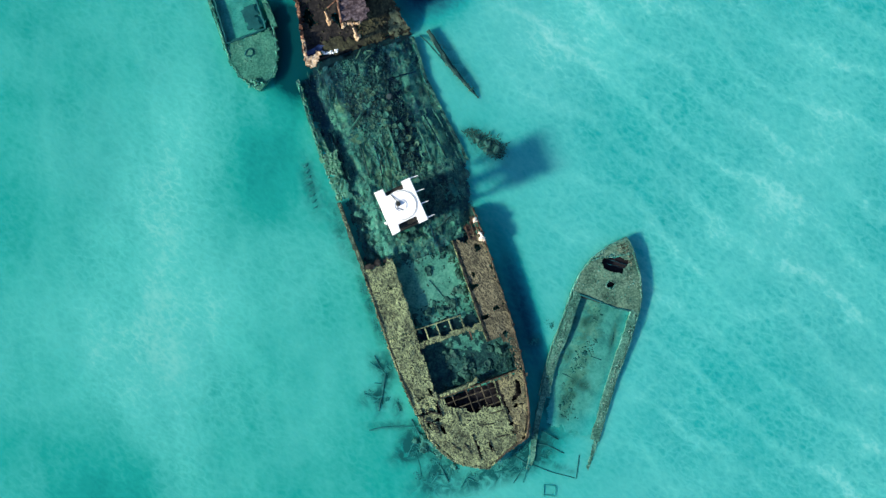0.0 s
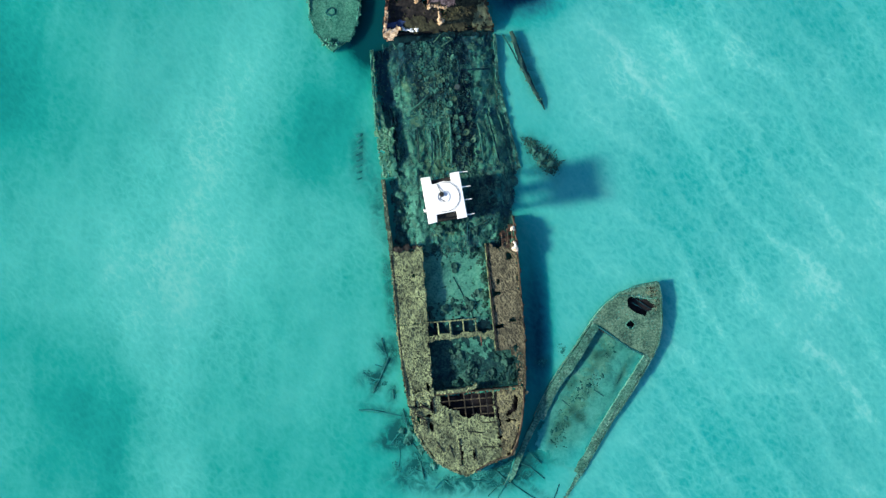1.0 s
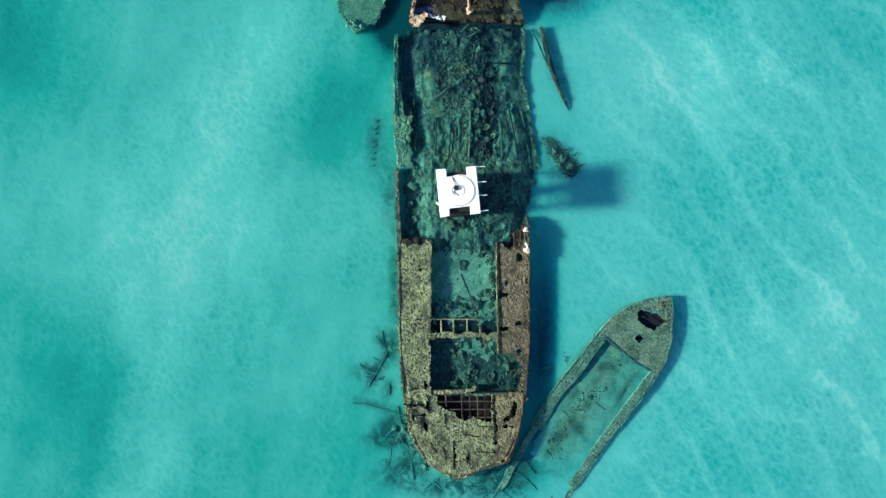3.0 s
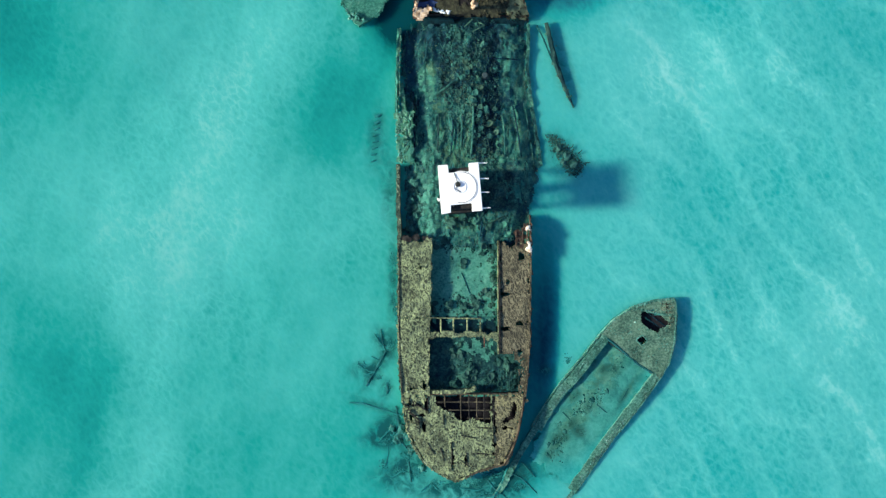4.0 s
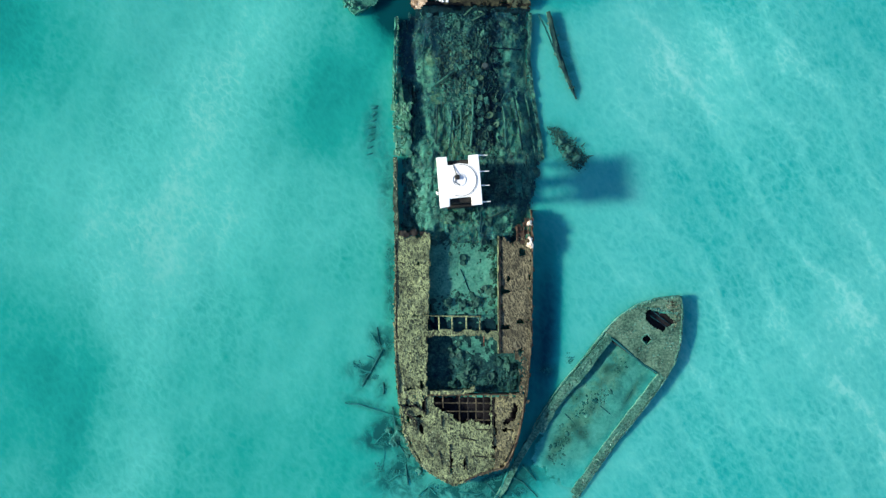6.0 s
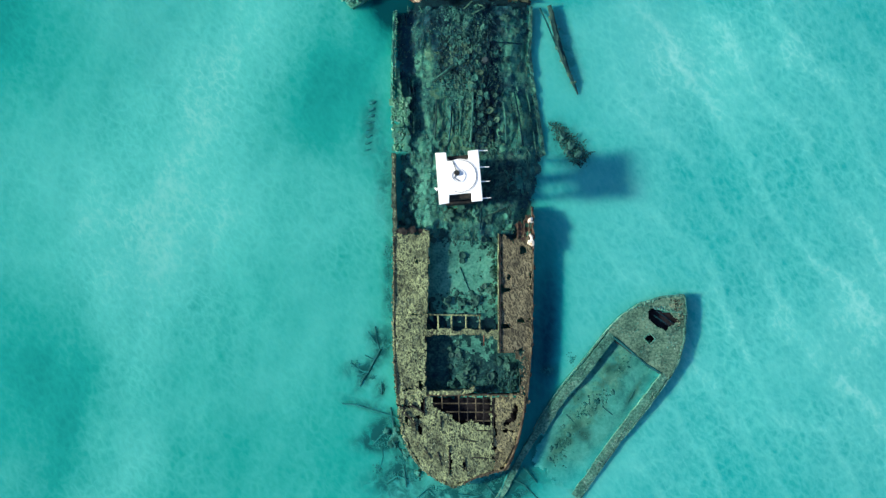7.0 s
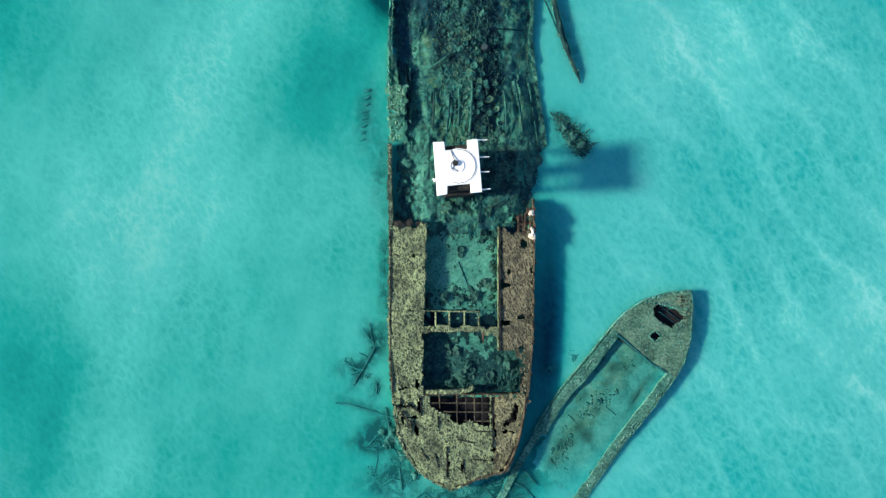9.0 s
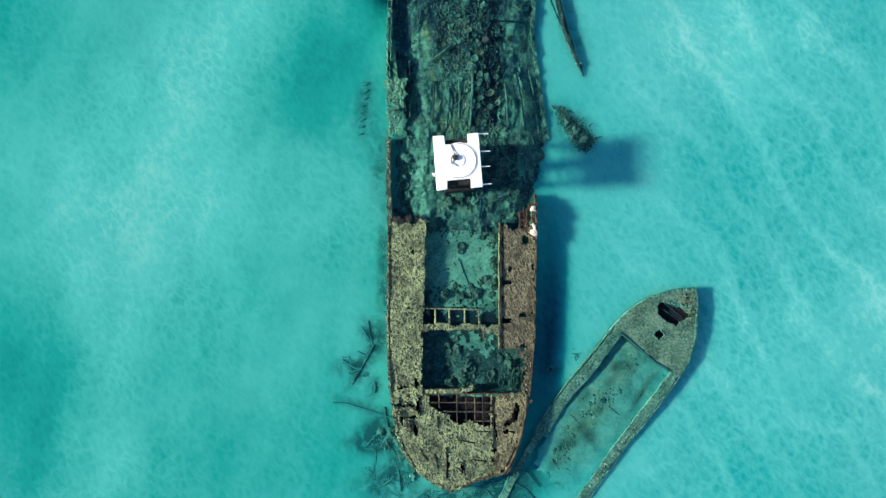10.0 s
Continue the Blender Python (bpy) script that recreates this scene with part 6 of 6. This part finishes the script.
# ---- the sunken boat beyond ----
def build_boat():
    boat = thing("sunken_boat", "sunken flat boat with rounded bow, silted pale green", "boat", (-6.9, 23.0, 0.0))
    deck = [(-7.11, 19.16), (-5.9, 19.9), (-5.27, 20.53), (-4.75, 21.3), (-4.51, 22.28), (-4.45, 23.9), (-4.7, 23.86), (-8.45, 23.7), (-8.75, 23.6), (-8.79, 22.25), (-8.3, 20.7), (-7.6, 19.6)]
    level = lambda x, y: 0.53 + 0.06 * (smooth_noise(x, y, 0.7, 401) - 0.5)
    part("foredeck", sheet_mesh("foredeck", deck, level, 0.12, 0.12, SUNK_TEAL, (), seed=403, gnaw=0.5), boat, "pale green silted foredeck")
    part("hatch_rim", tube_mesh("hatch_rim", [(-6.95 + x, 22.5 + y, 0.58, 0.06) for x, y in ((-0.4, -0.1), (-0.1, 0.35), (0.4, 0.25), (0.35, -0.3), (-0.05, -0.38), (-0.36, -0.2))], DROWNED, 6, 0.5), boat, "dark broken hatch rim")
    part("hull_side", ribbon_mesh("hull_side", [(-7.11, 19.16, 0.55), (-5.9, 19.9, 0.55), (-5.27, 20.53, 0.55), (-4.51, 22.28, 0.55), (-4.18, 24.68, 0.55), (-4.4, 28.0, 0.7), (-4.9, 33.0, 0.6)], -0.12, -0.1, SUNK_TEAL, 0.03, 0.25, 404), boat, "silted side plating")
    part("hull_side", ribbon_mesh("hull_side", [(-7.11, 19.16, 0.55), (-7.6, 19.6, 0.55), (-8.3, 20.7, 0.55), (-8.79, 22.25, 0.55), (-8.72, 24.2, 0.7), (-8.66, 28.0, 0.6), (-8.9, 33.0, 0.6)], 0.12, -0.1, SUNK_TEAL, 0.03, 0.25, 405), boat, "silted side plating")
    for path, w, seed in (([(-8.55, 23.6, 0.55), (-8.5, 28.0, 0.6), (-8.75, 33.0, 0.6)], -0.3, 406), ([(-4.45, 23.8, 0.55), (-4.6, 28.0, 0.7), (-5.0, 33.0, 0.6)], 0.45, 407)):
        part("side_deck", ribbon_mesh("side_deck", path, w, 0.0, SUNK_TEAL, 0.03, 0.25, seed), boat, "pale green side deck")
    part("hold_coaming", tube_mesh("hold_coaming", [(-8.3, 33.0, 0.72, 0.09), (-8.25, 27.6, 0.55, 0.09), (-8.45, 23.8, 0.6, 0.09), (-4.9, 23.95, 0.6, 0.09), (-4.9, 28.0, 0.55, 0.09), (-5.2, 33.0, 0.7, 0.09)], DROWNED, 6, 0.25), boat, "dark hold coaming")
    part("barge_floor", sheet_mesh("barge_floor", [(-8.4, 24.0), (-4.9, 24.1), (-5.0, 33.0), (-8.5, 33.0)], lambda x, y: 0.25 + 0.06 * smooth_noise(x, y, 0.8, 408), 0.25, 0.25, SILT, (), seed=409), boat, "silted hold floor")
    part("fallen_plate", sheet_mesh("fallen_plate", [(-6.6, 24.2), (-5.1, 24.3), (-5.2, 26.2), (-6.4, 26.4)], lambda x, y: 0.4 + 0.05 * smooth_noise(x, y, 0.5, 410), 0.08, 0.16, DROWNED, (), seed=411, gnaw=0.8), boat, "dark fallen plate")
    spots = [(x, y, 0.53, RNG.uniform(0.05, 0.12), 0.1) for x, y in strewn(deck, 110, 412)]
    spots += [(-7.1 + RNG.normal(0, 0.25), 19.6 + abs(RNG.normal(0, 0.3)), 0.75, RNG.uniform(0.15, 0.3), 0.5) for _ in range(14)]
    part("oyster_crust", clumps_mesh("oyster_crust", spots, SUNK_TEAL, JAGGED, seed=413), boat, "pale green oyster clumps", "stuff")


build_boat()


# ---- loose things on the sand ----
def build_spar():
    spar = thing("fallen_mast", "long crusted mast lying on the sand", "mast", (9.0, 16.0, 0.0))
    part("pole", tube_mesh("pole", [(7.95, 19.4, 0.3, 0.16), (8.3, 17.7, 0.3, 0.2), (8.7, 16.2, 0.28, 0.2), (9.35, 14.4, 0.24, 0.16), (9.8, 13.4, 0.18, 0.12), (10.15, 12.6, 0.05, 0.05)], CORAL, 9, 0.3), spar, "algae-crusted tapering pole")
    part("stay", tube_mesh("stay", [(7.2, 19.2, 0.15, 0.07), (7.7, 18.2, 0.25, 0.07), (8.45, 16.3, 0.3, 0.06)], DROWNED, 6, 0.2), spar, "dark stay beside the mast")
    spots = [(x + RNG.normal(0, 0.1), y + RNG.normal(0, 0.1), 0.28, RNG.uniform(0.07, 0.16), 0.4) for x, y, z in along([(7.95, 19.3, 0), (8.3, 17.7, 0), (8.7, 16.2, 0), (9.35, 14.4, 0), (9.8, 13.4, 0)], 0.05)]
    part("mast_crust", clumps_mesh("mast_crust", spots, WEED_GREEN, JAGGED, 77), spar, "ragged green crust along the pole", "stuff")
    for x, y, s in ((8.7, 16.1, 0.5), (8.55, 16.7, 0.42), (9.0, 15.3, 0.4), (8.15, 18.4, 0.4), (9.4, 14.3, 0.36)):
        part("coral_head", clumps_mesh("coral_head", [(x, y, 0.25, s * 0.75, 0.5)], ROCK, LARGE, int(s * 100)), spar)


build_spar()


def build_rock():
    rock = thing("coral_outcrop", "dark jagged coral outcrop standing on the sand", "rock", (9.4, 8.7, 0.0))
    outline = [(7.95, 10.3), (8.5, 10.35), (9.4, 9.8), (10.3, 8.8), (11.0, 8.15), (10.85, 7.6), (10.4, 7.1), (9.7, 7.4), (9.05, 8.3), (8.45, 9.3)]
    spots = []
    for x, y in strewn(outline, 1300, 501):
        spots.append((x + RNG.normal(0, 0.13), y + RNG.normal(0, 0.13), RNG.uniform(0.0, 0.16), RNG.choice([0.06, 0.09, 0.14], p=[0.5, 0.35, 0.15]), 0.15))
    part("rock_mass", clumps_mesh("rock_mass", spots, ROCK, SMALL, 502), rock, "dark green coral mass", "stuff")
    for x, y, s in ((8.9, 9.3, 0.7), (9.6, 8.6, 0.7), (10.2, 8.0, 0.7), (9.3, 8.2, 0.5)):
        part("coral_head", clumps_mesh("coral_head", [(x, y, 0.18, s * 0.7, 0.4)], ROCK if s < 0.85 else ROCK, LARGE, int(x * 10)), rock)
    for k, (x, y, dx, dy) in enumerate(((10.9, 8.1, 0.7, 0.12), (8.0, 10.2, -0.2, 0.35), (10.5, 8.9, 0.4, 0.35), (9.9, 9.3, 0.3, 0.4))):
        part("branch", tube_mesh("branch", [(x, y, 0.16, 0.06), (x + dx * 0.8, y + dy * 0.8, 0.16, 0.03)], ROCK, 6, 0.3, 0.2, k), rock)


build_rock()


def build_debris():
    """Broken pipes, ribs and timbers half sunk in the sand."""
    pieces = [
        [(-5.95, -5.6), (-5.5, -6.3), (-4.9, -7.1)], [(-5.42, -5.2), (-5.3, -6.2), (-5.0, -7.1)], [(-5.0, -6.9), (-5.7, -8.2), (-6.6, -9.8)],
        [(-5.2, -7.4), (-5.9, -8.6), (-6.5, -9.5)], [(-7.3, -8.0), (-6.4, -8.6), (-5.9, -8.7)], [(-7.95, -11.1), (-6.9, -11.2), (-5.87, -11.5), (-4.6, -11.9), (-3.7, -12.2)],
        [(-4.9, -9.6), (-4.9, -10.4)], [(-4.2, -11.4), (-4.0, -12.9), (-3.5, -13.9)], [(-5.6, -14.3), (-4.9, -13.5), (-4.3, -13.1)], [(-3.6, -13.0), (-3.8, -14.2), (-3.3, -14.9)],
        [(-5.1, -16.3), (-4.8, -15.2), (-4.9, -14.6)], [(-4.5, -17.2), (-3.7, -16.6), (-3.1, -16.8)], [(-3.2, -15.9), (-3.0, -17.5)], [(-2.2, -18.3), (-1.4, -17.6), (-0.8, -18.2)],
        [(0.9, -18.0), (2.4, -18.2), (3.8, -17.6)], [(2.2, -19.4), (3.2, -18.6), (4.2, -18.4), (5.6, -19.6), (7.4, -20.8)], [(7.4, -20.8), (8.3, -19.0)], [(3.0, -17.2), (4.1, -18.5)],
        [(4.4, -16.6), (5.9, -17.2), (7.1, -18.4)], [(4.8, -16.3), (4.1, -18.1), (3.0, -19.6)],
        [(-6.2, -7.4), (-5.6, -7.7)], [(-6.8, -9.0), (-6.1, -8.7)],
    ]
    for k, path in enumerate(pieces):
        r = 0.04 + 0.035 * ((k * 7) % 5) / 4
        if k in (3, 5, 6):
            r = 0.075
        bits = thing("sunken_pipe", "dark weed-grown broken pipe half buried in sand", "debris", (*path[0], 0.0), "broken pipes on the sand")
        rows = [(x, y, 0.0 + 0.03 * math.sin(i * 2.0 + k), r) for i, (x, y) in enumerate(path)]
        part("pipe", tube_mesh("pipe", rows, FADED if k in (0, 4, 5, 8, 10, 11, 13, 14, 19, 20, 21) else DROWNED, 7, 0.3, 0.25, 600 + k), bits)
    for k, (x, y, size) in enumerate(((-3.75, -13.3, 0.75), (-4.05, -13.95, 0.8), (-3.35, -13.7, 0.55), (-4.5, -13.2, 0.5), (-3.0, -14.9, 0.5), (-2.1, -16.3, 0.5))):
        lumps = thing("coral_boulder", "weed-coated coral boulder beside the hull", "rock", (x, y, 0.0), "boulders by the stern")
        part("boulder", clumps_mesh("boulder", [(x, y, 0.05, size, 0.4), (x + 0.2 * size, y - 0.3 * size, 0.03, size * 0.6, 0.4)], BOULDER, LARGE, 790 + k), lumps)
    # a row of rib stubs beside the hull
    for k in range(8):
        y = 12.0 - 0.52 * k
        stub = thing("rib_stub", "short dark broken rib standing in sand", "debris", (-5.62 - 0.05 * k, y, 0.0), "row of broken ribs")
        x = -5.62 - 0.05 * k
        part("rib", tube_mesh("rib", [(x - 0.25, y - 0.06, 0.0, 0.10 - 0.007 * k), (x, y, 0.0, 0.13 - 0.008 * k), (x + 0.26, y + 0.1, -0.03, 0.09 - 0.007 * k)], FADED, 7, 0.3, 0.15, 620 + k), stub)
    square = thing("square_crate_rim", "small square crate rim lying on the sand", "debris", (5.0, -21.0, 0.0))
    for a, b in (((4.6, -20.4), (5.5, -20.8)), ((5.5, -20.8), (5.2, -21.6)), ((5.2, -21.6), (4.3, -21.2)), ((4.3, -21.2), (4.6, -20.4))):
        part("frame_bar", tube_mesh("frame_bar", [(*a, 0.03, 0.045), (*b, 0.03, 0.045)], FAINT, 6, 0.3), square)
    # mats of weed and shell on the sand round the hull
    for k, (x, y, rx, ry, m) in enumerate((
        (-4.4, -13.5, 0.55, 0.8, DROWNED), (-5.0, -14.2, 0.45, 0.35, DROWNED), (-4.2, -12.4, 0.4, 0.35, DROWNED), (-3.3, -15.4, 0.45, 0.5, DROWNED), (-2.4, -16.7, 0.7, 0.4, FADED), (-0.6, -17.7, 0.9, 0.4, FADED),
        (1.8, -17.6, 0.9, 0.45, DROWNED), (3.6, -17.0, 0.8, 0.5, DROWNED), (4.7, -16.7, 0.5, 0.45, DROWNED), (3.2, -18.5, 0.6, 0.3, FADED), (-4.6, -6.6, 0.4, 0.4, DROWNED), (-4.45, 0.4, 0.3, 0.9, DROWNED),
        (-4.5, -1.2, 0.22, 0.8, FADED), (-4.4, -2.6, 0.2, 0.6, FADED), (-6.9, -8.1, 0.35, 0.22, FADED), (-4.9, -9.8, 0.22, 0.5, DROWNED), (7.9, -8.6, 0.45, 0.35, FADED), (9.6, -7.7, 0.3, 0.4, FADED),
        (-4.0, -16.6, 0.5, 0.25, FADED), (-5.2, -16.2, 0.3, 0.5, FADED), (5.8, -17.9, 0.6, 0.3, FADED), (-4.3, -3.6, 0.18, 0.6, FADED), (-5.6, -9.1, 0.3, 0.2, FADED))):
        weed = thing("seaweed_mat", "ragged dark mat of weed and shell on the sand", "seaweed", (x, y, 0.0), "weed mats on the sand")
        part("weed", clumps_mesh("weed", tuft_spots(x, y, rx, ry, int(40 + 120 * rx * ry), 0.0, 660 + k, 0.04, 0.13, 0.2), FADED, SMALL, 670 + k), weed, "", "stuff")


build_debris()
